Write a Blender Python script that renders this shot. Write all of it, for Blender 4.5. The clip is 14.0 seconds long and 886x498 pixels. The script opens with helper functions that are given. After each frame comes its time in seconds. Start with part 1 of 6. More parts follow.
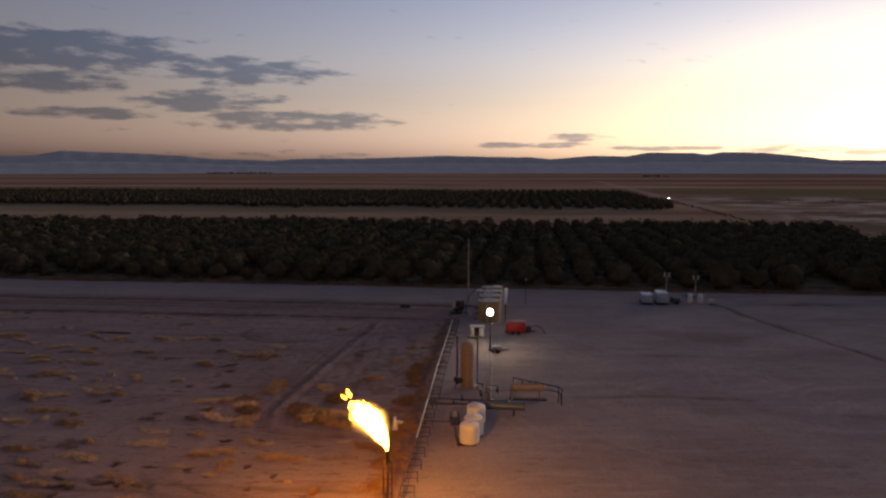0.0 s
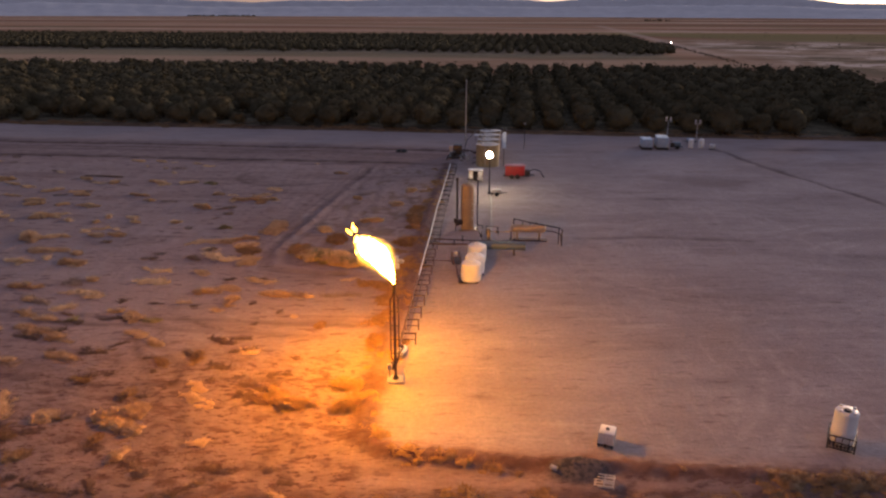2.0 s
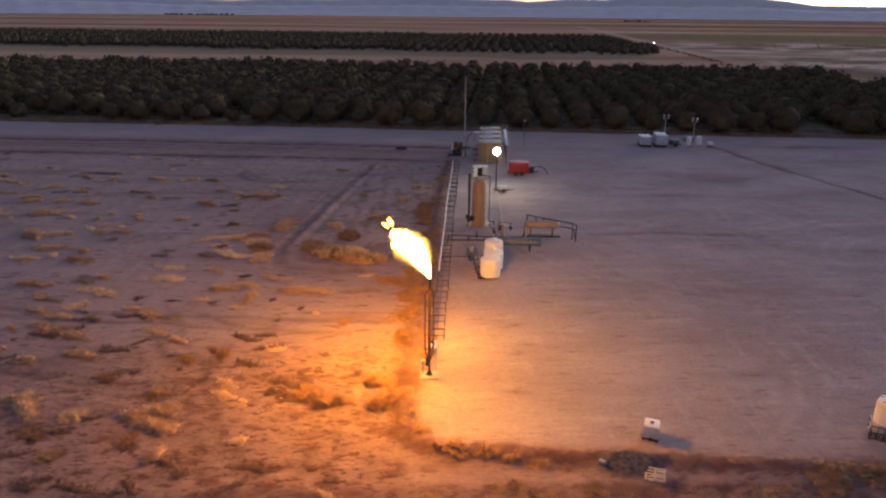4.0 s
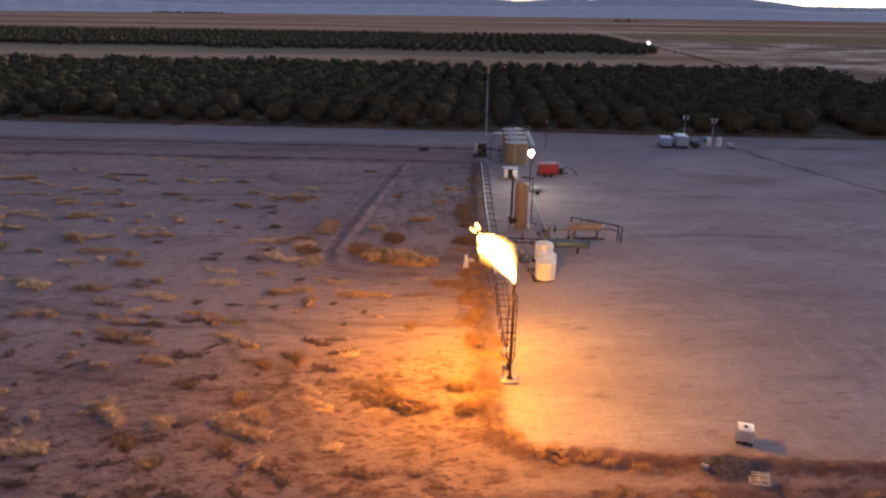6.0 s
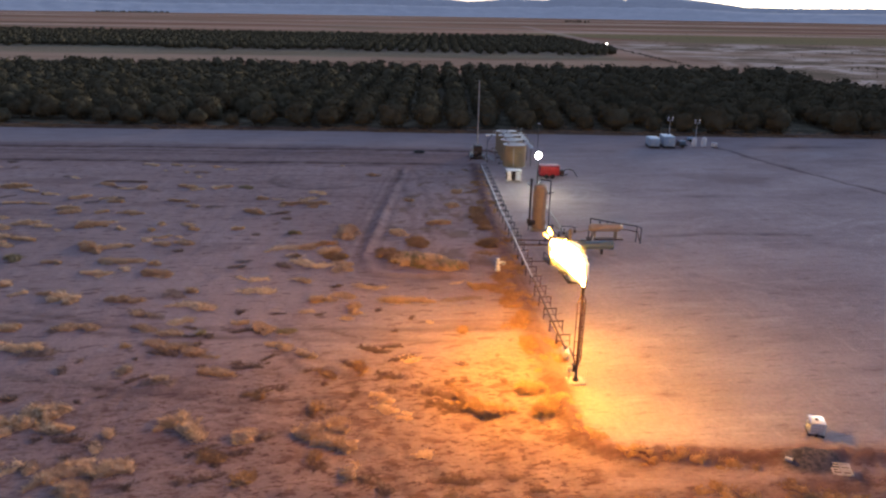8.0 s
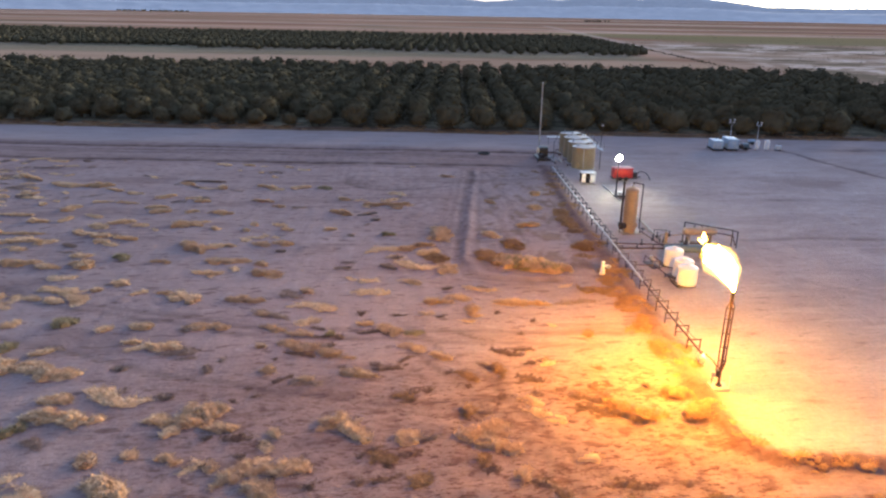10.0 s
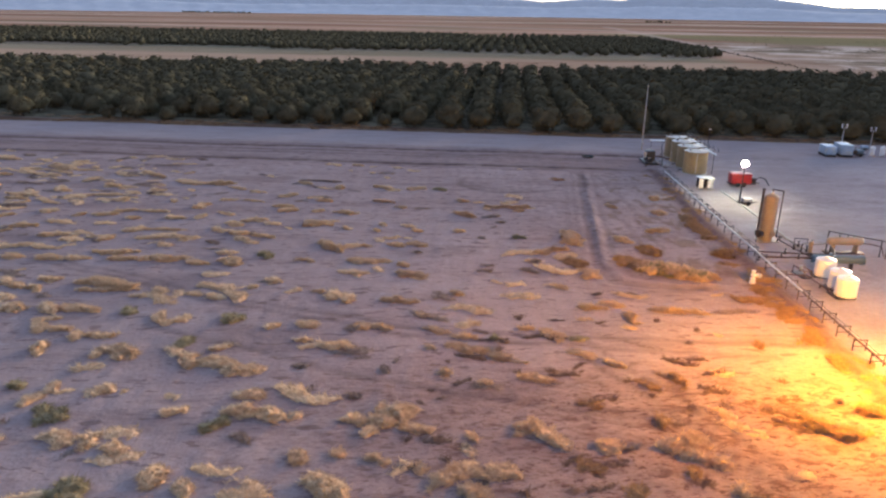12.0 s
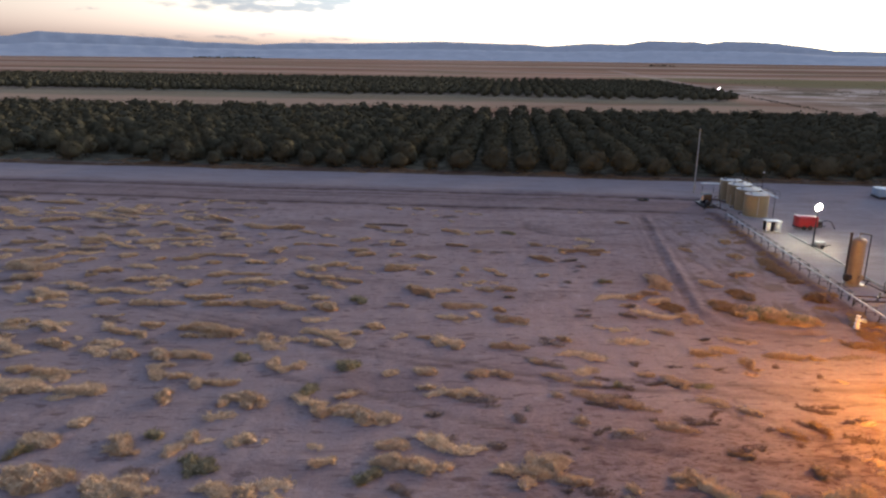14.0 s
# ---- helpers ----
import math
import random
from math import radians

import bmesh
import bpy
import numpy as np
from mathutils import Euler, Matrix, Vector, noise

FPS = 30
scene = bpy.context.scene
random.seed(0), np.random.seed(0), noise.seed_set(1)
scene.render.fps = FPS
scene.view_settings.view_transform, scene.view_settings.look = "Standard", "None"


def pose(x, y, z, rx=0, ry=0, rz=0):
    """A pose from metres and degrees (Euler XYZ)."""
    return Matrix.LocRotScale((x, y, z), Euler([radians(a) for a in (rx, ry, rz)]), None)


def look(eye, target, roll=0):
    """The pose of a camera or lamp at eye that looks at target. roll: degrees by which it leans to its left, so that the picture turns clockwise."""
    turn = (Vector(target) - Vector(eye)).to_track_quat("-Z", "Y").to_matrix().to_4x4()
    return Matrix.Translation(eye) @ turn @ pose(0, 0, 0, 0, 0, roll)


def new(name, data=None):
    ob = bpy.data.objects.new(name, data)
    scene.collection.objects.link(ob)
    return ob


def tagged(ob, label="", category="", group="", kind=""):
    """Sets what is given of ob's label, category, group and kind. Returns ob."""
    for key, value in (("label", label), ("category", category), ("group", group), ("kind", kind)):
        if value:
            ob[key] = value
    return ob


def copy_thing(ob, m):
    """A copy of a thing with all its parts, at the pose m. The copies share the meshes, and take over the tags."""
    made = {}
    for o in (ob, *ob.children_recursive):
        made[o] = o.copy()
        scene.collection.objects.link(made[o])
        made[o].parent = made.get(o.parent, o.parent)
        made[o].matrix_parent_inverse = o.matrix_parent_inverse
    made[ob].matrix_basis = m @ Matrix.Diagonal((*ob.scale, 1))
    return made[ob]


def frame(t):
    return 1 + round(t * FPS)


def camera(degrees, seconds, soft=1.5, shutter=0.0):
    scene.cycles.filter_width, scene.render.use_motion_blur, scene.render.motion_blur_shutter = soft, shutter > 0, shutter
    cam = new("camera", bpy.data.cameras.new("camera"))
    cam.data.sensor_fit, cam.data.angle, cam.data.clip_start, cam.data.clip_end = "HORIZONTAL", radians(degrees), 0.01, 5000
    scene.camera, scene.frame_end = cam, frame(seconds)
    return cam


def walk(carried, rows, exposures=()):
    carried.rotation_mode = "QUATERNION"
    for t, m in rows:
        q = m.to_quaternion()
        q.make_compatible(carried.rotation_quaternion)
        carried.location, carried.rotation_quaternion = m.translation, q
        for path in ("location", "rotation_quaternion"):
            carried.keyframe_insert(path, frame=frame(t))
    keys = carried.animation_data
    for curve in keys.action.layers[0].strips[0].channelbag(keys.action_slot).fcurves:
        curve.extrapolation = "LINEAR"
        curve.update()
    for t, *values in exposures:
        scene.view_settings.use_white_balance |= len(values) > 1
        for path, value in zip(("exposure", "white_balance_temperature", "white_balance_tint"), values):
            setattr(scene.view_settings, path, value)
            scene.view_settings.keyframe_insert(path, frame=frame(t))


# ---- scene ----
cam = camera(64.6, 14.0, 2.3)
METRES, EYE, TILT, LEAN, TURN = 50.0, 27.0, -6.55, 0.0, 0.0
ROWS = [
    (0.0, 0.0, 0.0, 0.0, 0.0, 0.0, 0.0),
    (0.5, -0.0043, 0.0083, -0.0069, -0.05, -4.6, 0.01),
    (1.0, -0.0073, 0.0148, -0.0164, -0.02, -9.32, 0.01),
    (1.5, -0.0129, 0.0222, -0.0199, -0.01, -12.12, -0.09),
    (2.0, -0.0196, 0.0272, -0.0259, -0.64, -12.15, -0.11),
    (2.5, -0.0316, 0.0315, -0.0321, -1.64, -12.14, -0.04),
    (5.0, -0.1573, 0.0436, -0.0371, -2.44, -12.2, -0.31),
    (5.5, -0.1915, 0.0457, -0.0336, -2.71, -12.23, -0.36),
    (6.0, -0.2273, 0.048, -0.0306, -3.15, -12.22, -0.36),
    (6.5, -0.2655, 0.0498, -0.028, -3.77, -12.21, -0.33),
    (7.0, -0.3052, 0.0517, -0.0256, -4.49, -12.2, -0.28),
    (9.5, -0.5274, 0.0655, -0.0154, -9.79, -12.24, 0.16),
    (10.0, -0.578, 0.0715, -0.0141, -5.76, -12.26, -0.3),
    (10.5, -0.6254, 0.0778, -0.0136, -2.03, -12.28, -0.68),
    (11.0, -0.6741, 0.0832, -0.0133, -1.73, -12.27, -0.72),
    (11.5, -0.7238, 0.0876, -0.0125, -1.67, -12.25, -0.7),
    (12.0, -0.7731, 0.0914, -0.012, -1.55, -12.23, -0.67),
    (12.5, -0.8223, 0.0949, -0.011, -1.33, -12.2, -0.65),
    (13.0, -0.871, 0.0959, -0.0078, -1.24, -9.45, -0.58),
    (13.5, -0.9208, 0.0991, -0.0078, -1.23, -8.91, -0.57),
    (14.0, -0.9691, 0.1007, -0.0059, -1.21, -8.9, -0.53),
]
SHOTS = [(0.0, -0.9, 7850, 30), (0.5, -0.93, 8600, 34), (1.0, -0.55, 8600, 34), (1.5, 0.0, 8350, 33), (2.0, 0.24, 7850, 31), (2.7, 0.28, 7450, 30), (5.0, 0.28, 6600, 25), (6.0, 0.38, 6450, 23), (7.0, 0.4, 6300, 21),
         (9.5, 1.33, 6100, 10), (11.0, 1.47, 6450, 10), (12.5, 1.48, 6550, 11), (13.0, 1.40, 6600, 12), (13.5, 1.12, 6650, 12), (14.0, 0.94, 6600, 12)]
walk(cam, [(t, pose(0, 0, EYE, TILT, LEAN, TURN) @ pose(METRES * x, METRES * y, METRES * z, 90 + pitch, roll, yaw)) for t, x, y, z, yaw, pitch, roll in ROWS],
     [(t, stops + 3.9, kelvin, tint) for t, stops, kelvin, tint in SHOTS])

# ---- world: dusk sky, sun at the horizon, cloud banks ----
SUN_AZ, SUN_EL = 44.0, -2.0      # degrees right of +y, degrees above the horizon


def node_kit(tree):
    nodes, links = tree.nodes, tree.links

    def make(kind, **settings):
        n = nodes.new(kind)
        for key, value in settings.items():
            if key in n.inputs:
                n.inputs[key].default_value = value
        return n

    def join(a, b):
        links.new(a, b)

    def maths(op, a, b=None, c=None):
        n = nodes.new("ShaderNodeMath")
        n.operation = op
        for i, v in enumerate((a, b, c)):
            if v is None:
                continue
            if isinstance(v, (int, float)):
                n.inputs[i].default_value = v
            else:
                links.new(v, n.inputs[i])
        return n.outputs[0]

    def ramp(value, lo, hi, a=0.0, b=1.0):
        n = nodes.new("ShaderNodeMapRange")
        n.interpolation_type = "SMOOTHSTEP"
        for i, v in enumerate((value, lo, hi, a, b)):
            if isinstance(v, (int, float)):
                n.inputs[i].default_value = v
            else:
                links.new(v, n.inputs[i])
        return n.outputs[0]

    def mix(fac, a, b, kind="MIX"):
        n = nodes.new("ShaderNodeMix")
        n.data_type, n.blend_type = "RGBA", kind
        for i, v in ((0, fac), (6, a), (7, b)):
            if isinstance(v, (int, float)):
                n.inputs[i].default_value = v
            elif isinstance(v, tuple):
                n.inputs[i].default_value = (*v, 1.0)
            else:
                links.new(v, n.inputs[i])
        return n.outputs[2]

    def noise_tex(vector, scale, detail=4.0, rough=0.55, stretch=None, twist=0.0):
        if stretch:
            m = nodes.new("ShaderNodeMapping")
            m.inputs["Scale"].default_value = stretch
            m.inputs["Rotation"].default_value = (0, 0, twist)
            links.new(vector, m.inputs["Vector"])
            vector = m.outputs[0]
        n = nodes.new("ShaderNodeTexNoise")
        n.inputs["Scale"].default_value = scale
        n.inputs["Detail"].default_value = detail
        n.inputs["Roughness"].default_value = rough
        links.new(vector, n.inputs["Vector"])
        return n.outputs[0]

    def attr(name):
        n = nodes.new("ShaderNodeAttribute")
        n.attribute_name = name
        return n.outputs["Fac"]
    return make, join, maths, ramp, mix, noise_tex, attr


world = bpy.data.worlds.new("world")
scene.world = world
world.use_nodes = True
wt = world.node_tree
make, join, maths, ramp, mix, noise_tex, attr = node_kit(wt)
background = wt.nodes["Background"]
sky = make("ShaderNodeTexSky")
sky.sky_type = "NISHITA"
sky.sun_disc = False
sky.sun_elevation, sky.sun_rotation = radians(SUN_EL), radians(SUN_AZ)
sky.air_density, sky.dust_density, sky.ozone_density = 1.0, 1.0, 2.0
where = make("ShaderNodeTexCoord")
split = make("ShaderNodeSeparateXYZ")
join(where.outputs["Generated"], split.inputs[0])
az = maths("MULTIPLY", maths("ARCTAN2", split.outputs[0], split.outputs[1]), 57.2958)
el = maths("MULTIPLY", maths("ARCSINE", split.outputs[2]), 57.2958)
plane = make("ShaderNodeCombineXYZ")
join(az, plane.inputs[0])
join(maths("MULTIPLY", el, 4.5), plane.inputs[1])
puffs = noise_tex(plane.outputs[0], 0.34, 8.0, 0.6)
masses = noise_tex(plane.outputs[0], 0.085, 3.0, 0.5)
# broken flat-bottomed banks on the dim side, thin streaks low over the bright side
BANKS = [(-27.5, 8.3, 8.0, 1.5, 1.0), (-29.5, 6.1, 6.0, 0.8, 0.9), (-15.5, 7.4, 7.0, 1.1, 0.8), (-18.5, 5.1, 5.5, 0.9, 0.9), (-12.0, 3.7, 8.5, 0.85, 0.9), (-27.0, 3.95, 5.5, 0.45, 0.75),
         (-14.0, 1.1, 8.0, 0.35, 0.35), (7.0, 1.85, 5.0, 0.27, 0.85), (10.5, 2.45, 2.8, 0.32, 0.75), (17.0, 1.55, 5.5, 0.2, 0.8), (26.0, 1.45, 4.5, 0.35, 0.8), (31.5, 1.2, 2.5, 0.25, 0.8), (-52.0, 7.0, 14.0, 2.0, 0.8)]
cover = None
for b_az, b_el, b_w, b_h, b_much in BANKS:
    near_az = maths("POWER", maths("DIVIDE", maths("SUBTRACT", az, b_az), b_w), 2.0)
    near_el = maths("POWER", maths("DIVIDE", maths("SUBTRACT", el, b_el), b_h), 2.0)
    one = maths("MULTIPLY", ramp(maths("ADD", near_az, near_el), 1.9, 0.1), b_much)
    cover = one if cover is None else maths("MAXIMUM", cover, one)
cloud = ramp(maths("ADD", maths("ADD", maths("MULTIPLY", puffs, 0.8), maths("MULTIPLY", masses, 0.15)), maths("MULTIPLY", cover, 0.31)), 0.575, 0.77)
calm = make("ShaderNodeHueSaturation")
join(ramp(el, 0.5, 14.0, 0.32, 0.72), calm.inputs["Saturation"])
join(sky.outputs[0], calm.inputs["Color"])
# the twilight arch: brightest low over the place where the sun went down
off = maths("SUBTRACT", az, SUN_AZ)
toward = maths("ADD", maths("MULTIPLY", maths("COSINE", maths("MULTIPLY", off, 0.0174533)), 0.5), 0.5)
lift = maths("DIVIDE", 1.0, maths("ADD", 1.0, maths("POWER", maths("DIVIDE", maths("MAXIMUM", el, 0.0), 16.0), 2.0)))
arch = maths("ADD", 1.0, maths("MULTIPLY", maths("MULTIPLY", toward, lift), 1.7))
tinted = mix(1.0, calm.outputs[0], mix(ramp(el, 1.0, 12.0), (0.99, 0.985, 0.99), (0.87, 1.0, 1.07)), "MULTIPLY")
scaled = make("ShaderNodeVectorMath")
scaled.operation = "SCALE"
join(tinted, scaled.inputs[0])
join(arch, scaled.inputs["Scale"])
# the last yellow light where the sun went down
ember = maths("MULTIPLY", maths("EXPONENT", maths("MULTIPLY", maths("POWER", maths("DIVIDE", off, 26.0), 2.0), -1.0)), maths("EXPONENT", maths("MULTIPLY", maths("POWER", maths("DIVIDE", el, 10.0), 2.0), -1.0)))
warm = make("ShaderNodeVectorMath")
warm.operation = "MULTIPLY_ADD"
join(ember, warm.inputs[0])
warm.inputs[1].default_value = (1.5, 1.24, 0.48)
join(scaled.outputs[0], warm.inputs[2])
tinted = warm.outputs[0]
shade = mix(cloud, (1.0, 1.0, 1.0), (0.40, 0.48, 0.60), "MIX")
join(mix(1.0, tinted, shade, "MULTIPLY"), background.inputs["Color"])
background.inputs["Strength"].default_value = 0.12

sun = new("sun", bpy.data.lights.new("sun", "SUN"))
sun.data.energy, sun.data.angle, sun.data.color = 0.12, radians(12), (1.0, 0.78, 0.55)
sun.matrix_world = look((0, 0, 0), (-math.sin(radians(SUN_AZ)), -math.cos(radians(SUN_AZ)), -math.tan(radians(6))))


# ---- materials ----
def material(name, base=(0.5, 0.5, 0.5), rough=0.7, metal=0.0, other=None, scale=3.0, amount=0.6, bump=0.15, fine=30.0, island=0.0, stretch=None, random_shift=0.0, spec=None):
    """A surface whose colour wanders between base and other at two scales, with fine relief."""
    m = bpy.data.materials.new(name)
    m.use_nodes = True
    make, join, maths, ramp, mix, noise_tex, attr = node_kit(m.node_tree)
    bsdf = m.node_tree.nodes["Principled BSDF"]
    other = other or tuple(c * 0.7 for c in base)
    at = make("ShaderNodeTexCoord").outputs["Object"]
    large = noise_tex(at, scale, 5.0, 0.6, stretch)
    small = noise_tex(at, fine, 3.0, 0.6)
    fac = maths("MULTIPLY", ramp(large, 0.35, 0.68), amount)
    col = mix(fac, base, other)
    col = mix(maths("MULTIPLY", ramp(small, 0.3, 0.75), 0.35), col, tuple(c * 0.72 for c in base))
    if island:
        geo = make("ShaderNodeNewGeometry")
        col = mix(maths("MULTIPLY", geo.outputs["Random Per Island"], island), col, other)
    if spec is not None:
        bsdf.inputs["Specular IOR Level"].default_value = spec
    if random_shift:
        info = make("ShaderNodeObjectInfo")
        col = mix(maths("MULTIPLY", info.outputs["Random"], random_shift), col, other)
    join(col, bsdf.inputs["Base Color"])
    bsdf.inputs["Roughness"].default_value = rough
    bsdf.inputs["Metallic"].default_value = metal
    if bump:
        b = make("ShaderNodeBump")
        b.inputs["Strength"].default_value = bump
        b.inputs["Distance"].default_value = 0.02
        join(small, b.inputs["Height"])
        join(b.outputs[0], bsdf.inputs["Normal"])
    return m


def glowing(name, colour, strength):
    m = bpy.data.materials.new(name)
    m.use_nodes = True
    b = m.node_tree.nodes["Principled BSDF"]
    b.inputs["Base Color"].default_value = (*colour, 1)
    b.inputs["Emission Color"].default_value = (*colour, 1)
    b.inputs["Emission Strength"].default_value = strength
    return m


TAN_STEEL = material("tan_steel", (0.36, 0.265, 0.14), 0.5, 0.0, (0.26, 0.17, 0.10), 0.6, 0.5, 0.05, 6.0)
TANK_TOP = material("tank_top", (0.62, 0.58, 0.50), 0.55, 0.0, (0.42, 0.36, 0.28), 1.2, 0.6, 0.05)
BROWN_STEEL = material("brown_steel", (0.30, 0.235, 0.175), 0.5, 0.0, (0.21, 0.15, 0.11), 0.8, 0.6, 0.05, 8.0)
RUST = material("rust_pipe", (0.13, 0.07, 0.05), 0.7, 0.3, (0.07, 0.045, 0.04), 2.0, 0.8, 0.1)
DARK_STEEL = material("dark_steel", (0.045, 0.042, 0.045), 0.5, 0.4, (0.09, 0.06, 0.045), 2.0, 0.6, 0.05)
GREY_STEEL = material("grey_steel", (0.48, 0.47, 0.47), 0.45, 0.2, (0.32, 0.29, 0.27), 1.5, 0.5, 0.05)
WHITE_PAINT = material("white_paint", (0.78, 0.77, 0.74), 0.45, 0.0, (0.58, 0.54, 0.48), 1.5, 0.5, 0.05)
POLY = material("white_polythene", (0.80, 0.80, 0.79), 0.4, 0.0, (0.68, 0.66, 0.62), 1.5, 0.4, 0.03)
BLUE_STEEL = material("blue_steel", (0.10, 0.16, 0.21), 0.45, 0.1, (0.16, 0.17, 0.18), 1.0, 0.6, 0.05)
PALE_BLUE = material("pale_blue_paint", (0.32, 0.44, 0.56), 0.4, 0.0, (0.55, 0.60, 0.64), 1.0, 0.4, 0.03)
RED_PAINT = material("red_paint", (0.42, 0.025, 0.03), 0.4, 0.0, (0.28, 0.03, 0.03), 1.2, 0.5, 0.04)
CONCRETE = material("concrete", (0.46, 0.43, 0.40), 0.85, 0.0, (0.32, 0.28, 0.25), 2.0, 0.6, 0.2)
GREY_WOOD = material("grey_weathered_wood", (0.42, 0.385, 0.35), 0.85, 0.0, (0.30, 0.26, 0.23), 3.0, 0.6, 0.2)
PALE_WOOD = material("bleached_wood", (0.62, 0.56, 0.50), 0.8, 0.0, (0.42, 0.36, 0.31), 3.0, 0.6, 0.2)
RUBBER = material("rubber", (0.025, 0.025, 0.026), 0.8, 0.0, (0.05, 0.045, 0.04), 4.0, 0.5, 0.1)
FOLIAGE = material("orchard_leaf", (0.078, 0.070, 0.046), 0.75, 0.0, (0.150, 0.126, 0.074), 0.35, 0.6, 0.0, 4.0, island=0.3, random_shift=0.3, spec=0.0)
BARK = material("bark", (0.10, 0.08, 0.06), 0.9, 0.0, (0.06, 0.045, 0.035), 6.0, 0.7, 0.3)
STRAW = material("straw", (0.83, 0.585, 0.35), 0.9, 0.0, (0.52, 0.34, 0.19), 1.2, 0.6, 0.1, 12.0, island=0.6)
WEED = material("dry_weed", (0.39, 0.225, 0.10), 0.85, 0.0, (0.23, 0.125, 0.06), 1.0, 0.6, 0.1, 12.0, island=0.6)
SHRUB = material("green_weed", (0.25, 0.205, 0.105), 0.9, 0.0, (0.40, 0.30, 0.16), 1.0, 0.6, 0.1, 12.0, island=0.6)
TAWNY = material("tawny_grass", (0.66, 0.44, 0.26), 0.9, 0.0, (0.44, 0.27, 0.15), 1.0, 0.6, 0.1, 12.0, island=0.6)
LITTER = material("dry_litter", (0.36, 0.25, 0.19), 0.9, 0.0, (0.24, 0.16, 0.12), 1.0, 0.6, 0.1, 12.0, island=0.9)
DARK_LITTER = material("dark_litter", (0.21, 0.125, 0.085), 0.95, 0.0, (0.12, 0.07, 0.05), 1.0, 0.6, 0.1, 12.0, island=0.9)
LAMP_GLOW = glowing("lamp_glow", (0.96, 1.0, 0.74), 19.0)
FAR_GLOW = glowing("far_lamp_glow", (1.0, 0.95, 0.85), 6.0)


FLAME_POWER = 53.0


def flame_material():
    """Burning gas: white-hot in the body, orange where it tears into licks."""
    m = bpy.data.materials.new("burning_gas")
    m.use_nodes = True
    make, join, maths, ramp, mix, noise_tex, attr = node_kit(m.node_tree)
    b = m.node_tree.nodes["Principled BSDF"]
    at = make("ShaderNodeTexCoord").outputs["Object"]
    heat = maths("MULTIPLY", attr("hotness"), ramp(noise_tex(at, 1.6, 4.0, 0.6), 0.2, 0.7, 0.72, 1.0))
    b.inputs["Base Color"].default_value = (0, 0, 0, 1)
    b.inputs["Roughness"].default_value = 1.0
    join(mix(heat, (1.0, 0.25, 0.010), (1.0, 0.425, 0.022)), b.inputs["Emission Color"])
    join(maths("MULTIPLY", maths("POWER", heat, 4.0), FLAME_POWER), b.inputs["Emission Strength"])
    return m


def flame_halo_material(power):
    """The flame's thin, partly see-through outer zone, made to glow like bloom around it."""
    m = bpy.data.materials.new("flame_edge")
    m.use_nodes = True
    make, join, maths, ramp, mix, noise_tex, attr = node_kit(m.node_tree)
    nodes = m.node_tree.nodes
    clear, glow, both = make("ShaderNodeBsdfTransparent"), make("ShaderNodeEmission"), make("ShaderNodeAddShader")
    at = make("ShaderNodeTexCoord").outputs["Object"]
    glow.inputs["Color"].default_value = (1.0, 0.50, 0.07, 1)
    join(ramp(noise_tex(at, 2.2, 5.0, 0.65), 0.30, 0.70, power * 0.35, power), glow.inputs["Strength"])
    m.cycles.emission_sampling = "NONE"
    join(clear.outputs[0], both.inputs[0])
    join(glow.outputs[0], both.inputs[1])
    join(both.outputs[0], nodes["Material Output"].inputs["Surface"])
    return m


FLAME = flame_material()
FLAME_HALOS = [(grow, flame_halo_material(power)) for grow, power in ((0.07, 0.22), (0.15, 0.12), (0.25, 0.06), (0.37, 0.028), (0.52, 0.010))]


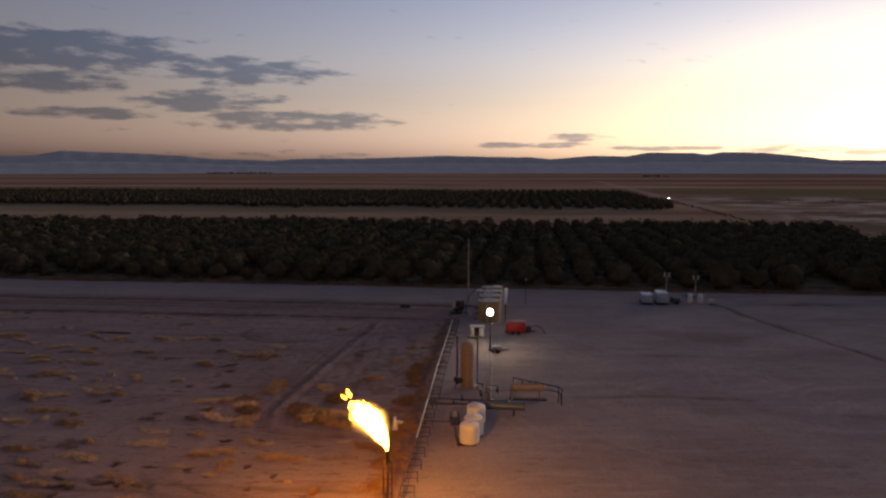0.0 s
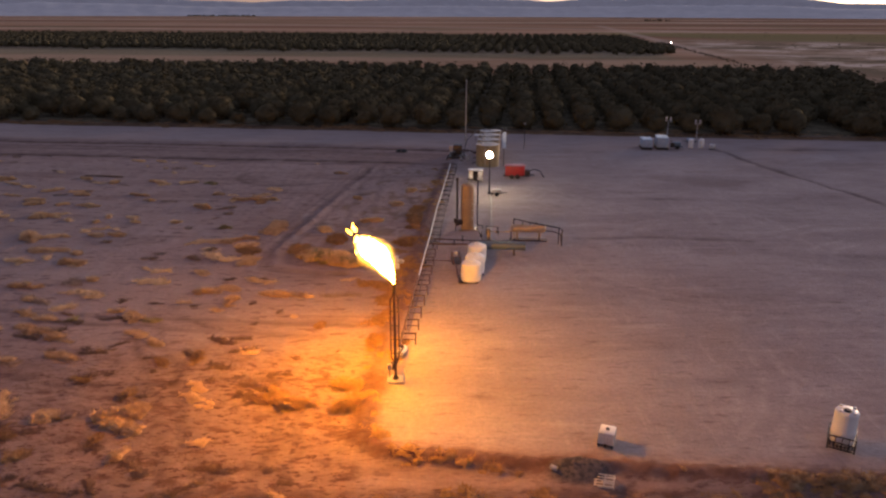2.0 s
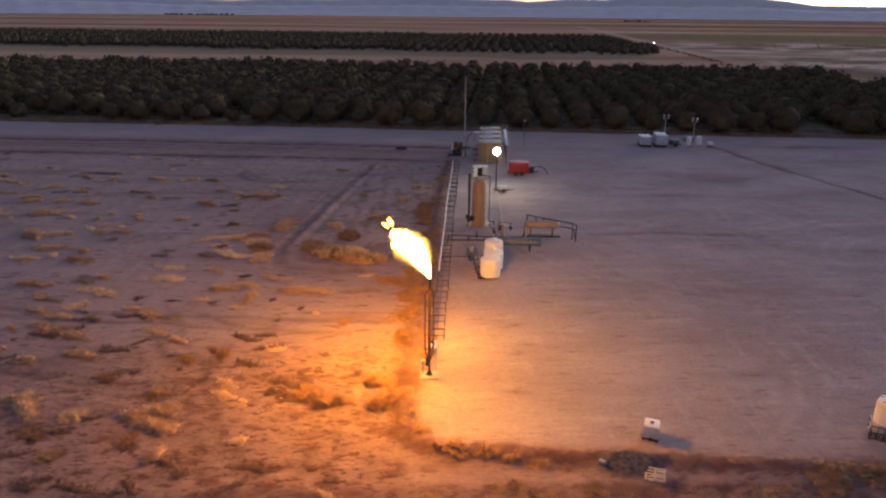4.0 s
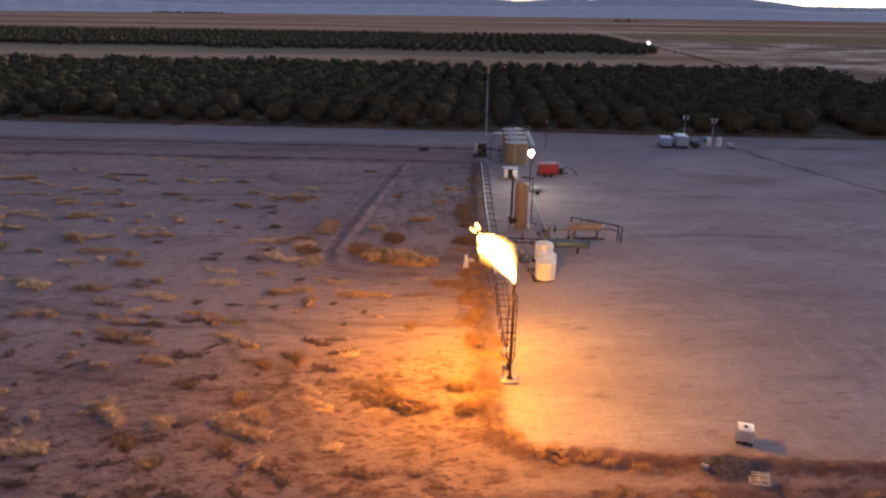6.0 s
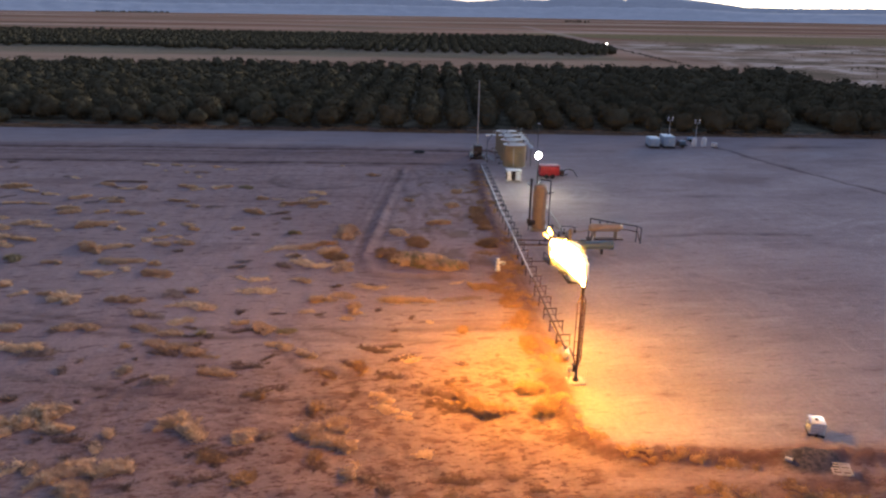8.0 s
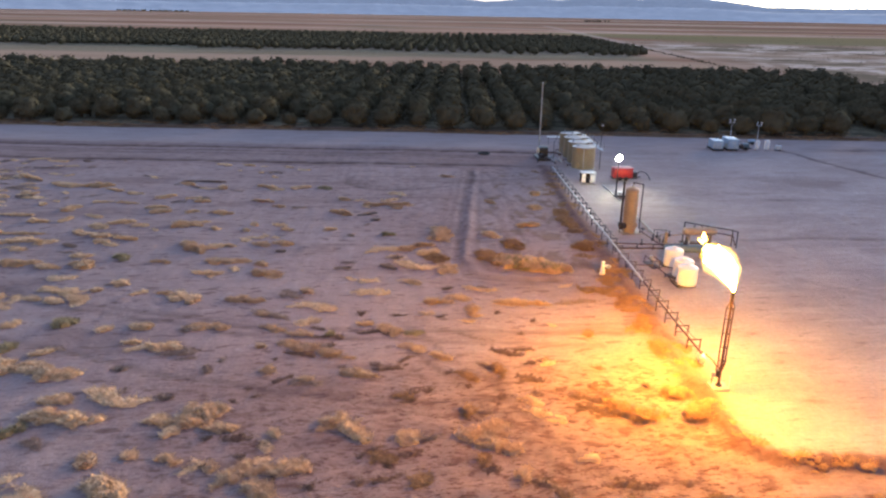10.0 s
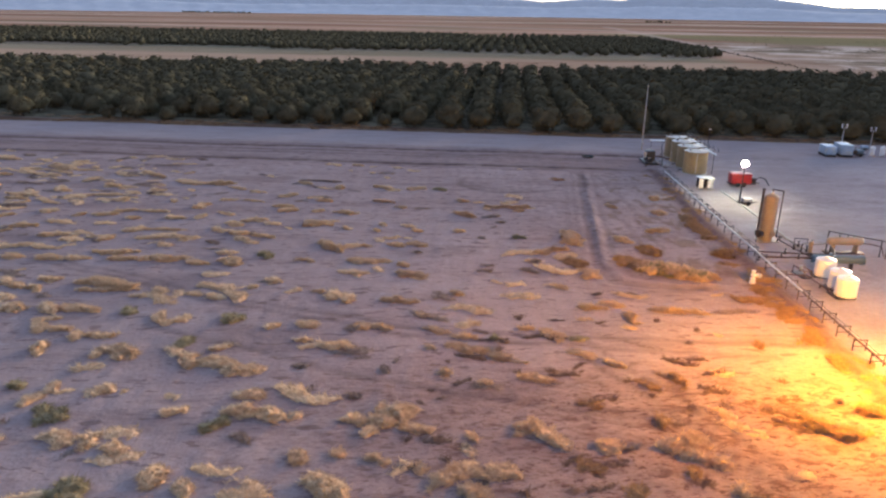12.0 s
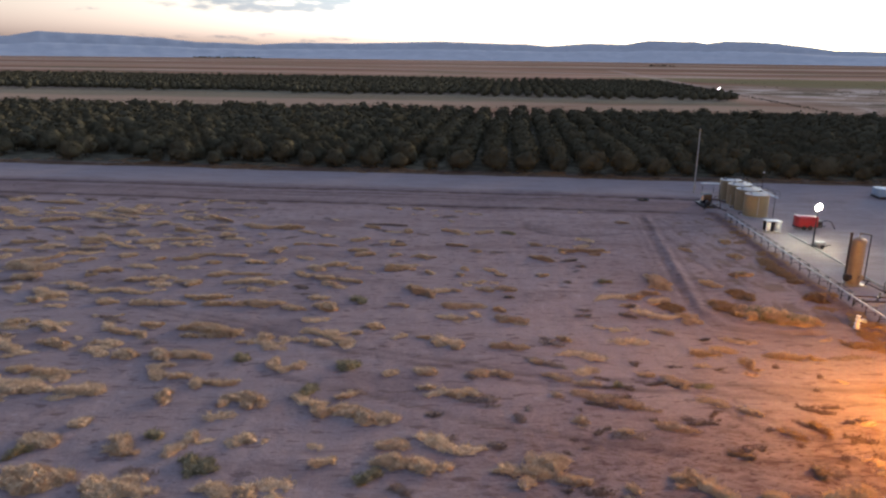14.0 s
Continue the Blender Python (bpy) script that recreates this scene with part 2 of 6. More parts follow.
def ground_material():
    m = bpy.data.materials.new("desert_soil")
    m.use_nodes = True
    make, join, maths, ramp, mix, noise_tex, attr = node_kit(m.node_tree)
    bsdf = m.node_tree.nodes["Principled BSDF"]
    at = make("ShaderNodeTexCoord").outputs["Object"]
    broad = noise_tex(at, 0.045, 5.0, 0.6)
    mid = noise_tex(at, 0.35, 6.0, 0.65)
    grain = noise_tex(at, 3.0, 5.0, 0.7)
    drift = noise_tex(at, 0.5, 5.0, 0.65, (0.25, 1.0, 1.0), 0.12)
    sand = mix(ramp(broad, 0.35, 0.65), (0.365, 0.268, 0.243), (0.41, 0.312, 0.285))
    sand = mix(maths("MULTIPLY", ramp(drift, 0.52, 0.72), 0.42), sand, (0.20, 0.125, 0.105))
    sand = mix(maths("MULTIPLY", ramp(mid, 0.56, 0.74), 0.40), sand, (0.23, 0.145, 0.115))
    fine = noise_tex(at, 1.7, 5.0, 0.7, (0.22, 1.0, 1.0), 0.1)
    sand = mix(maths("MULTIPLY", ramp(fine, 0.55, 0.68), 0.42), sand, (0.165, 0.105, 0.09))
    sand = mix(maths("MULTIPLY", ramp(noise_tex(at, 0.5, 6.0, 0.7, (0.3, 1.0, 1.0), 0.25), 0.56, 0.68), 0.5), sand, (0.44, 0.34, 0.31))
    flecks = noise_tex(at, 1.0, 3.0, 0.55, (0.5, 1.25, 1.0), 0.1)
    sand = mix(maths("MULTIPLY", ramp(flecks, 0.59, 0.65), 0.6), sand, (0.165, 0.105, 0.09))
    sand = mix(maths("MULTIPLY", ramp(flecks, 0.37, 0.31), 0.4), sand, (0.52, 0.43, 0.39))
    sand = mix(maths("MULTIPLY", attr("clod"), 0.4), sand, (0.20, 0.12, 0.09))
    turned = noise_tex(at, 0.9, 6.0, 0.7, (0.4, 1.0, 1.0), 0.9)
    sand = mix(maths("MULTIPLY", maths("MULTIPLY", ramp(turned, 0.52, 0.62), attr("clod")), 0.7), sand, (0.14, 0.07, 0.045))
    sand = mix(maths("MULTIPLY", maths("MULTIPLY", ramp(turned, 0.46, 0.38), attr("clod")), 0.45), sand, (0.42, 0.30, 0.25))
    crumbs = noise_tex(at, 2.8, 6.0, 0.75, (0.45, 1.0, 1.0), -0.3)
    sand = mix(maths("MULTIPLY", maths("MULTIPLY", ramp(crumbs, 0.51, 0.61), attr("clod")), 0.9), sand, (0.12, 0.062, 0.045))
    sand = mix(maths("MULTIPLY", ramp(noise_tex(at, 0.16, 4.0, 0.6, (0.3, 1.0, 1.0), 0.2), 0.52, 0.66), 0.45), sand, (0.215, 0.145, 0.13))
    gravel = mix(ramp(noise_tex(at, 0.12, 6.0, 0.65, (0.5, 1.0, 1.0)), 0.35, 0.68), (0.371, 0.305, 0.288), (0.467, 0.397, 0.378))
    gravel = mix(maths("MULTIPLY", ramp(drift, 0.58, 0.75), 0.45), gravel, (0.275, 0.211, 0.198))
    gravel = mix(maths("MULTIPLY", ramp(noise_tex(at, 0.9, 6.0, 0.7, (0.35, 1.0, 1.0)), 0.60, 0.72), 0.4), gravel, (0.550, 0.480, 0.454))
    gravel = mix(maths("MULTIPLY", ramp(fine, 0.54, 0.68), 0.5), gravel, (0.211, 0.154, 0.143))
    scuff = noise_tex(at, 0.8, 6.0, 0.68, (1.0, 0.16, 1.0), 0.5)
    scuff2 = noise_tex(at, 0.7, 6.0, 0.68, (0.14, 1.0, 1.0), -0.25)
    gravel = mix(maths("MULTIPLY", ramp(scuff, 0.56, 0.68), 0.28), gravel, (0.576, 0.493, 0.461))
    gravel = mix(maths("MULTIPLY", ramp(scuff2, 0.55, 0.66), 0.34), gravel, (0.589, 0.506, 0.474))
    gravel = mix(maths("MULTIPLY", maths("MULTIPLY", attr("scuff"), ramp(noise_tex(at, 0.8, 5.0, 0.7), 0.36, 0.56)), 1.0), gravel, (0.585, 0.505, 0.47))
    stain = noise_tex(at, 0.06, 5.0, 0.6, (0.6, 1.0, 1.0), 0.3)
    gravel = mix(maths("MULTIPLY", ramp(stain, 0.55, 0.66), 0.45), gravel, (0.243, 0.186, 0.173))
    col = mix(attr("pad"), sand, gravel)
    col = mix(attr("road"), col, mix(ramp(drift, 0.4, 0.7), (0.445, 0.355, 0.325), (0.375, 0.29, 0.265)))
    col = mix(attr("spoil"), col, mix(ramp(mid, 0.4, 0.65), (0.105, 0.058, 0.050), (0.20, 0.115, 0.09)))
    col = mix(ramp(attr("ash"), 0.2, 0.6), col, mix(ramp(grain, 0.4, 0.65), (0.06, 0.06, 0.068), (0.15, 0.14, 0.145)))
    col = mix(maths("MULTIPLY", attr("rut"), 0.85), col, (0.085, 0.055, 0.05))
    # under the orchards: mown weeds and bare strips
    floor = mix(ramp(noise_tex(at, 0.25, 5.0, 0.65), 0.42, 0.62), (0.115, 0.10, 0.062), (0.21, 0.185, 0.115))
    col = mix(attr("grove"), col, floor)
    verge = mix(ramp(mid, 0.4, 0.65), (0.15, 0.085, 0.05), (0.24, 0.16, 0.09))
    col = mix(attr("verge"), col, verge)
    # the open plain beyond
    bands = noise_tex(at, 0.0036, 6.0, 0.6, (0.12, 1.0, 1.0), 0.115)
    patches = noise_tex(at, 0.011, 6.0, 0.65, (0.3, 1.0, 1.0), 0.115)
    plain = mix(ramp(bands, 0.40, 0.56), (0.308, 0.171, 0.109), (0.542, 0.316, 0.199))
    plain = mix(maths("MULTIPLY", ramp(bands, 0.565, 0.60), 0.8), plain, (0.750, 0.577, 0.432))
    plain = mix(maths("MULTIPLY", ramp(patches, 0.51, 0.58), 0.6), plain, (0.252, 0.224, 0.127))
    speck = noise_tex(at, 0.026, 6.0, 0.68, (0.75, 0.8, 1.0), 0.3)
    plain = mix(maths("MULTIPLY", attr("flats"), 0.6), plain, (0.380, 0.305, 0.224))
    plain = mix(maths("MULTIPLY", attr("flats"), 0.5), plain, (0.37, 0.285, 0.20))
    plain = mix(maths("MULTIPLY", maths("MULTIPLY", ramp(speck, 0.515, 0.565), attr("flats")), 0.9), plain, (0.750, 0.614, 0.488))
    plain = mix(maths("MULTIPLY", maths("MULTIPLY", ramp(speck, 0.48, 0.43), attr("flats")), 0.85), plain, (0.181, 0.149, 0.094))
    plain = mix(maths("MULTIPLY", attr("meadow"), 0.7), plain, (0.270, 0.244, 0.109))
    plain = mix(maths("MULTIPLY", attr("lane"), 0.6), plain, (0.721, 0.577, 0.469))
    col = mix(attr("plain"), col, plain)
    pale = mix(ramp(patches, 0.42, 0.58), (0.50, 0.34, 0.22), (0.36, 0.21, 0.13))
    col = mix(attr("pale"), col, pale)
    col = mix(maths("MULTIPLY", attr("sward"), 0.55), col, mix(ramp(mid, 0.4, 0.6), (0.17, 0.19, 0.10), (0.30, 0.29, 0.19)))
    col = mix(maths("MULTIPLY", ramp(grain, 0.3, 0.75), 0.28), col, (0.14, 0.10, 0.09))
    col = mix(1.0, col, (1.0, 0.985, 1.0), "MULTIPLY")
    join(col, bsdf.inputs["Base Color"])
    bsdf.inputs["Roughness"].default_value = 0.95
    bsdf.inputs["Specular IOR Level"].default_value = 0.0
    b = make("ShaderNodeBump")
    b.inputs["Strength"].default_value = 0.7
    b.inputs["Distance"].default_value = 0.14
    join(maths("ADD", maths("MULTIPLY", grain, 0.5), mid), b.inputs["Height"])
    join(b.outputs[0], bsdf.inputs["Normal"])
    return m


SOIL = ground_material()


# ---- mesh helpers ----
def finish(bm, name, material_, smooth=True):
    me = bpy.data.meshes.new(name)
    bmesh.ops.recalc_face_normals(bm, faces=bm.faces)
    bm.to_mesh(me)
    bm.free()
    me.materials.append(material_)
    if smooth:
        me.polygons.foreach_set("use_smooth", [True] * len(me.polygons))
        me.set_sharp_from_angle(angle=radians(38))
    return me


def part(name, bm, material_, parent, label=""):
    ob = new(name, finish(bm, name, material_))
    ob.parent = parent
    return tagged(ob, label) if label else ob


def thing(name, x, y, z=0.0, turn=0.0, label="", category="", group="", kind=""):
    ob = new(name)
    ob.empty_display_size = 0.3
    ob.matrix_basis = pose(x, y, z, 0, 0, turn)
    return tagged(ob, label, category, group, kind)


def arrays(name, verts, faces, material_, smooth=False):
    me = bpy.data.meshes.new(name)
    k = faces.shape[1]
    me.vertices.add(len(verts))
    me.vertices.foreach_set("co", np.ascontiguousarray(verts, dtype=np.float32).ravel())
    me.loops.add(faces.size)
    me.loops.foreach_set("vertex_index", np.ascontiguousarray(faces, dtype=np.int32).ravel())
    me.polygons.add(len(faces))
    me.polygons.foreach_set("loop_start", np.arange(0, faces.size, k, dtype=np.int32))
    me.materials.append(material_)
    me.update(calc_edges=True)
    if smooth:
        me.polygons.foreach_set("use_smooth", np.ones(len(faces), dtype=bool))
    return me


def box(bm, c, s, bev=0.02, m=None):
    made = bmesh.ops.create_cube(bm, size=1.0, matrix=(m or Matrix()) @ Matrix.Translation(c) @ Matrix.Diagonal((*s, 1)))
    if bev:
        edges = {e for v in made["verts"] for e in v.link_edges}
        bmesh.ops.bevel(bm, geom=list(edges), offset=min(bev, min(s) * 0.4), segments=2, profile=0.5, affect="EDGES")
    return bm


def rod(bm, a, b, r, r2=None, n=12):
    a, b = Vector(a), Vector(b)
    d = b - a
    m = Matrix.Translation((a + b) / 2) @ d.to_track_quat("Z", "Y").to_matrix().to_4x4()
    bmesh.ops.create_cone(bm, cap_ends=True, segments=n, radius1=r, radius2=r if r2 is None else r2, depth=d.length, matrix=m)
    return bm


def path(bm, points, r, n=10):
    for a, b in zip(points, points[1:]):
        rod(bm, a, b, r, n=n)
    for p in points[1:-1]:
        bmesh.ops.create_icosphere(bm, subdivisions=1, radius=r * 1.08, matrix=Matrix.Translation(p))
    return bm


def lathe(bm, profile, n=32, m=None):
    """A turned body: (radius, height) from below upwards, closed at both ends."""
    m = m or Matrix()
    rings = [[bm.verts.new(m @ Vector((r * math.cos(2 * math.pi * i / n), r * math.sin(2 * math.pi * i / n), z))) for i in range(n)] for r, z in profile]
    for lo, hi in zip(rings, rings[1:]):
        for i in range(n):
            bm.faces.new((lo[i], lo[(i + 1) % n], hi[(i + 1) % n], hi[i]))
    bm.faces.new(list(reversed(rings[0])))
    bm.faces.new(rings[-1])
    return bm


def bolts(bm, r, z, n, size, m=None):
    for i in range(n):
        a = 2 * math.pi * i / n
        rod(bm, (m or Matrix()) @ Vector((r * math.cos(a), r * math.sin(a), z)), (m or Matrix()) @ Vector((r * math.cos(a), r * math.sin(a), z + size)), size * 0.6, n=6)
    return bm


def B():
    return bmesh.new()


# ---- ground: one sheet to the horizon ----
ROAD_TURN = radians(6.6)
UX, UY, VX, VY = math.cos(ROAD_TURN), -math.sin(ROAD_TURN), math.sin(ROAD_TURN), math.cos(ROAD_TURN)
GROVE_Y = 169.0


def lines(stops):
    out = []
    for (a, b, step) in stops:
        out += list(np.arange(a, b, step))
    return out


def outward(start, end, first, growth=1.16):
    out, v, d = [], start, first
    while abs(v - start) < abs(end - start):
        out.append(v)
        v += d
        d *= growth
    return out + [end]


xs = sorted(set(outward(-190.0, -6000, -4.0) + lines([(-189, -80, 1.2), (-80, 36, 0.4), (36, 76, 0.5), (76, 140, 4.0), (140, 420, 7.0)]) + outward(420.0, 6000, 12.0)))
ys = sorted(set(outward(18.0, -6000, -2.0) + lines([(19, 142, 0.4), (142, 184, 0.7), (184, 560, 5.0), (560, 1100, 10.0)]) + outward(1100.0, 6000, 20.0, 1.1)))
GX, GY = np.meshgrid(np.array(xs), np.array(ys))


def along(px, py, pts):
    """Distance of the places to a line of points."""
    best = np.full(px.shape, 1e9)
    for (ax, ay), (bx, by) in zip(pts, pts[1:]):
        dx, dy = bx - ax, by - ay
        s = np.clip(((px - ax) * dx + (py - ay) * dy) / (dx * dx + dy * dy), 0, 1)
        best = np.minimum(best, np.hypot(px - ax - s * dx, py - ay - s * dy))
    return best


def bell(d, w):
    return np.exp(-(d / w) ** 2)


def step(x, lo, hi):
    s = np.clip((x - lo) / (hi - lo), 0, 1)
    return s * s * (3 - 2 * s)


def lumps(px, py, size, seed, octaves=3):
    """Smooth pseudo-random relief from summed waves."""
    rng = np.random.RandomState(seed)
    out = np.zeros(px.shape)
    for o in range(octaves):
        for _ in range(7):
            a, ph = rng.uniform(0, 2 * math.pi, 2)
            k = 2 * math.pi / (size * 0.5 ** o * rng.uniform(0.6, 1.6))
            out += np.sin(k * (px * math.cos(a) + py * math.sin(a)) + ph) * 0.5 ** o
    return out / 7


BERM = [(-11.0, 122), (-13.6, 107), (-16.0, 93), (-17.6, 83), (-18.7, 76), (-18.0, 71.2), (-13.6, 69.6), (-8.8, 69.4)]
DITCH = [(1.4, 124), (-1.2, 97), (-2.7, 80), (-3.6, 66), (-4.7, 55), (-5.0, 49), (-5.7, 43), (-5.6, 39.2), (-3.5, 37.8), (5.8, 36.4), (14.0, 35.7), (23.0, 35.0), (40.0, 34.0), (75.0, 31.0)]
GU = GX * UX + (GY - GROVE_Y) * UY
GV = GX * VX + (GY - GROVE_Y) * VY
wobble = lumps(GX, GY, 9.0, 3)
d_berm, d_ditch = along(GX, GY, BERM), along(GX, GY, DITCH)
left_edge = np.interp(GY, [30, 38, 43, 49, 55, 66, 80, 97, 124, 150], [-5.2, -5.2, -5.7, -5.0, -4.7, -3.6, -2.7, -1.2, 1.4, 4.0])
pad = step(GX - left_edge + wobble * 0.8, -0.4, 2.6) * step(GY - np.interp(GX, [-6, 6, 23, 75], [38, 36.4, 35, 31]) + wobble * 0.7, -0.2, 3.4) * step(-GV, 10.5, 12.0)
road = step(GV + wobble * 0.7, -30.0, -26.0) * step(-GV + wobble * 0.3, 10.4, 11.8)
near = step(GX, -185, -160) * step(-GX, -90, -70) * step(-GV, -4, 3) * step(GY, 18, 24)
# dug dark soil; the berm's left flank also has its shadow painted in
spoil = np.maximum(bell(along(GX + 0.6, GY + 0.4, BERM), 0.38 + 0.2 * wobble) * (0.26 + 0.34 * lumps(GX, GY, 2.6, 93)), bell(d_ditch - 0.3 + 0.35 * lumps(GX, GY, 1.4, 61), np.where(GY < 47, 0.55, 0.9) + 0.4 * wobble) * np.where(GY < 47, 1.0, 0.7))
heap = bell(np.hypot((GX - 7.5) / 1.9, (GY - 35.6) / 1.2), 1.0)
rough = step(-GY, -35.0, -33.5) * step(GY, 18, 22) * step(GX, -34, -20) * step(-GX, -70, -55)
spoil = np.maximum(spoil, (0.20 + 0.14 * lumps(GX * 0.25, GY, 3.0, 91)) * step(GV, -47, -44) * step(-GV, 29.5, 32) * step(-GX, -6, 6))
spoil = np.clip(np.maximum(spoil, 0.9 * rough * (0.45 + 0.55 * step(lumps(GX, GY, 3.0, 45), -0.15, 0.5))), 0, 1)
ruts = np.zeros(GX.shape)
for v0, amp in ((-30.2, 0.35), (-32.2, 1.0), (-36.2, 0.5), (-38.4, 0.4), (-45.2, 1.0), (-47.0, 0.3)):
    ruts = np.maximum(ruts, amp * bell(GV - v0 + 0.25 * wobble + 0.25 * np.sin(GU / 17 + v0), 1.0 if amp > 0.9 else 0.8) * step(-GX, -4 if v0 < -36 else -14, 12 if v0 < -36 else -4))
turn_ring = np.hypot((GX + 24.5) * 0.8, (GY - 113.5) * 1.05)
ruts = np.maximum(ruts, 0.6 * bell(turn_ring - 6.4 + 0.6 * wobble, 0.7) * step(-GY - 0.5 * GX, -101.5, -98.0))
ruts = np.maximum(ruts, 0.3 * bell(turn_ring - 5.0 + 0.6 * wobble, 0.6) * step(-GY - 0.7 * GX, -97.5, -93.0))
TRACKS = [[(-118, 92), (-84, 80), (-58, 66), (-38, 59), (-8, 56)], [(-116, 90), (-83, 78), (-57, 64.4), (-38, 57.4), (-10, 54)], [(-62, 60), (-44, 51), (-28, 46), (-12, 47)],
          [(-12.5, 118), (-12, 100), (-13.5, 80)], [(-9.5, 118), (-9.5, 98), (-11.0, 80)], [(-30, 60), (-22, 48), (-16, 34)], [(-27, 60), (-20, 48), (-14, 34)],
          [(-12, 26), (-11, 38), (-13, 47)], [(-10.2, 26), (-9.3, 38), (-11, 47)], [(15.8, 80.6), (26, 81), (36, 79.5)], [(54.3, 137.8), (56.4, 124.4), (58.6, 113.3), (60.4, 105.4), (62.5, 95), (66, 75)], [(-22, 69), (-21.5, 80), (-18.5, 100)], [(-24.2, 123), (-17.9, 124.3), (-13.6, 123.4), (-12.2, 119), (-12.9, 110)]]
for gap, amp in ((1.35, 0.5), (-1.3, 0.3), (2.6, 0.3), (3.9, 0.2)):
    ruts = np.maximum(ruts, amp * bell(along(GX + gap + 0.25 * wobble, GY + 0.6 * gap, BERM), 0.32))
for k, pts in enumerate(TRACKS):
    ruts = np.maximum(ruts, (0.5 if k in (5, 6, 7, 8) else 0.36 if k in (3, 4) else 0.2 if k == 11 else 0.6 if k == 12 else 0.55 if k < 10 else 0.8) * bell(along(GX + 0.8 * wobble, GY + 0.3 * wobble, pts), 0.34 if k < 9 else 0.55))
for cx, cy, wide, amp in ((32.0, 99.0, 4.0, 0.5), (28.5, 103, 3.0, 0.35), (27.8, 83.8, 1.0, 0.5), (72, 137.5, 9.0, 0.7), (44, 98, 6.0, 0.2), (22, 62, 5.0, 0.2), (47, 74, 5.0, 0.22), (16, 52, 2.5, 0.25), (33, 56, 4.0, 0.2), (1.5, 44.2, 1.6, 0.35), (21.9, 45.2, 0.6, 0.8), (12.0, 53.0, 0.5, 0.6), (35.9, 60.8, 0.8, 0.7), (4.2, 55.7, 0.5, 0.6), (2.8, 50.1, 0.5, 0.6), (19, 46.5, 3.5, 0.35)):
    ruts = np.maximum(ruts, amp * bell(np.hypot((GX - cx + wobble) / wide, (GY - cy + 0.6 * wobble) / (0.22 * wide)), 1.0))
# pale tyre arcs where lorries turned on the pad
scuffs = np.zeros(GX.shape)
turns = random.Random(77)
for _ in range(44):
    cx, cy, r, a0 = turns.uniform(2, 62), turns.uniform(36, 112), turns.uniform(5, 26), turns.uniform(-3.1, 3.1)
    bearing = np.abs((np.arctan2(GY - cy, GX - cx) - a0 + math.pi) % (2 * math.pi) - math.pi)
    gate = step(-bearing, -0.8, -0.2) * turns.uniform(0.1, 0.55)
    for r_ in (r, r + 1.9):
        scuffs = np.maximum(scuffs, gate * bell(np.hypot(GX - cx, GY - cy) - r_ + 0.45 * wobble, 0.3))
litter = step(lumps(GX, GY, 2.4, 11), 0.30, 0.62) * step(GX, -32, -18) * step(-GX, 4, 6) * step(-GY, -52, -44)
ruts = np.clip(np.maximum(ruts * (0.9 + 0.5 * lumps(GX, GY, 5.0, 8)), litter * 0.25), 0, 1)
grove = step(GV, -7.0, -4.5) * step(-GV, -152, -148) * step(-GU, -148, -143)
grove = np.maximum(grove, step(GV, 336, 352) * step(-GV, -640, -600) * step(-GU, -128, -120))
verge = step(GV + 0.6 * wobble, -11.6, -10.4) * step(-GV, 4.5, 7.5)
yard_in = step(GX - np.interp(GY, [70, 76, 83, 93, 107, 122], [-17.5, -18.0, -17.0, -15.2, -12.8, -10.0]), 0.0, 1.5) * step(left_edge - 1.0 - GX, 0.0, 1.5) * step(GY, 70.5, 73) * step(-GY, -126, -118)
verge = np.maximum(verge, 0.55 * yard_in * step(lumps(GX * 1.6, GY * 0.55, 3.4, 71), 0.05, 0.45))
plain = step(GV, 146, 152) * (1 - grove)
plain = np.maximum(plain, step(GU, 146, 150) * (GV > -20))
plain = np.maximum(plain, step(np.hypot(GX, GY - 90), 240, 320) * (1 - grove))
pale = step(GV, 146, 153) * step(-GV, -306, -294) * step(-GU, -190, -120)
flats = step(GU, 120, 190) * step(-GV, -620, -430) * step(GV, -60, 0)
lane = bell(along(GX, GY, [(150, 160), (162, 300), (176, 420), (205, 640), (245, 900), (330, 1500)]), 5.0)
lane = np.maximum(lane, bell(along(GX, GY, [(176, 470), (420, 420), (800, 330)]), 9.0))
lane = np.maximum(lane, bell(along(GX, GY, [(240, 330), (420, 290), (800, 215)]), 7.0))
lane = np.maximum(lane, 0.9 * bell(along(GX, GY, [(-1500, 1900), (-351, 1512), (177, 1190), (390, 1028), (900, 900)]), 22.0))
lane = np.maximum(lane, 0.6 * bell(along(GX, GY, [(-900, 1150), (-300, 1080), (160, 990)]), 14.0))
sward = step(GV + 6 * lumps(GX, GY, 40, 51), 245, 262) * step(-GV, -352, -332) * step(-GU, -120, -100)
meadow = step(GX + 0.5 * GY, 640, 680) * step(GY + 0.22 * GX, 740, 800) * step(-GY - 0.12 * GX, -1030, -990)
pale = np.maximum(pale, bell(GV - 330 - 0.06 * GU, 26) * (GU > -150) * 0.5)

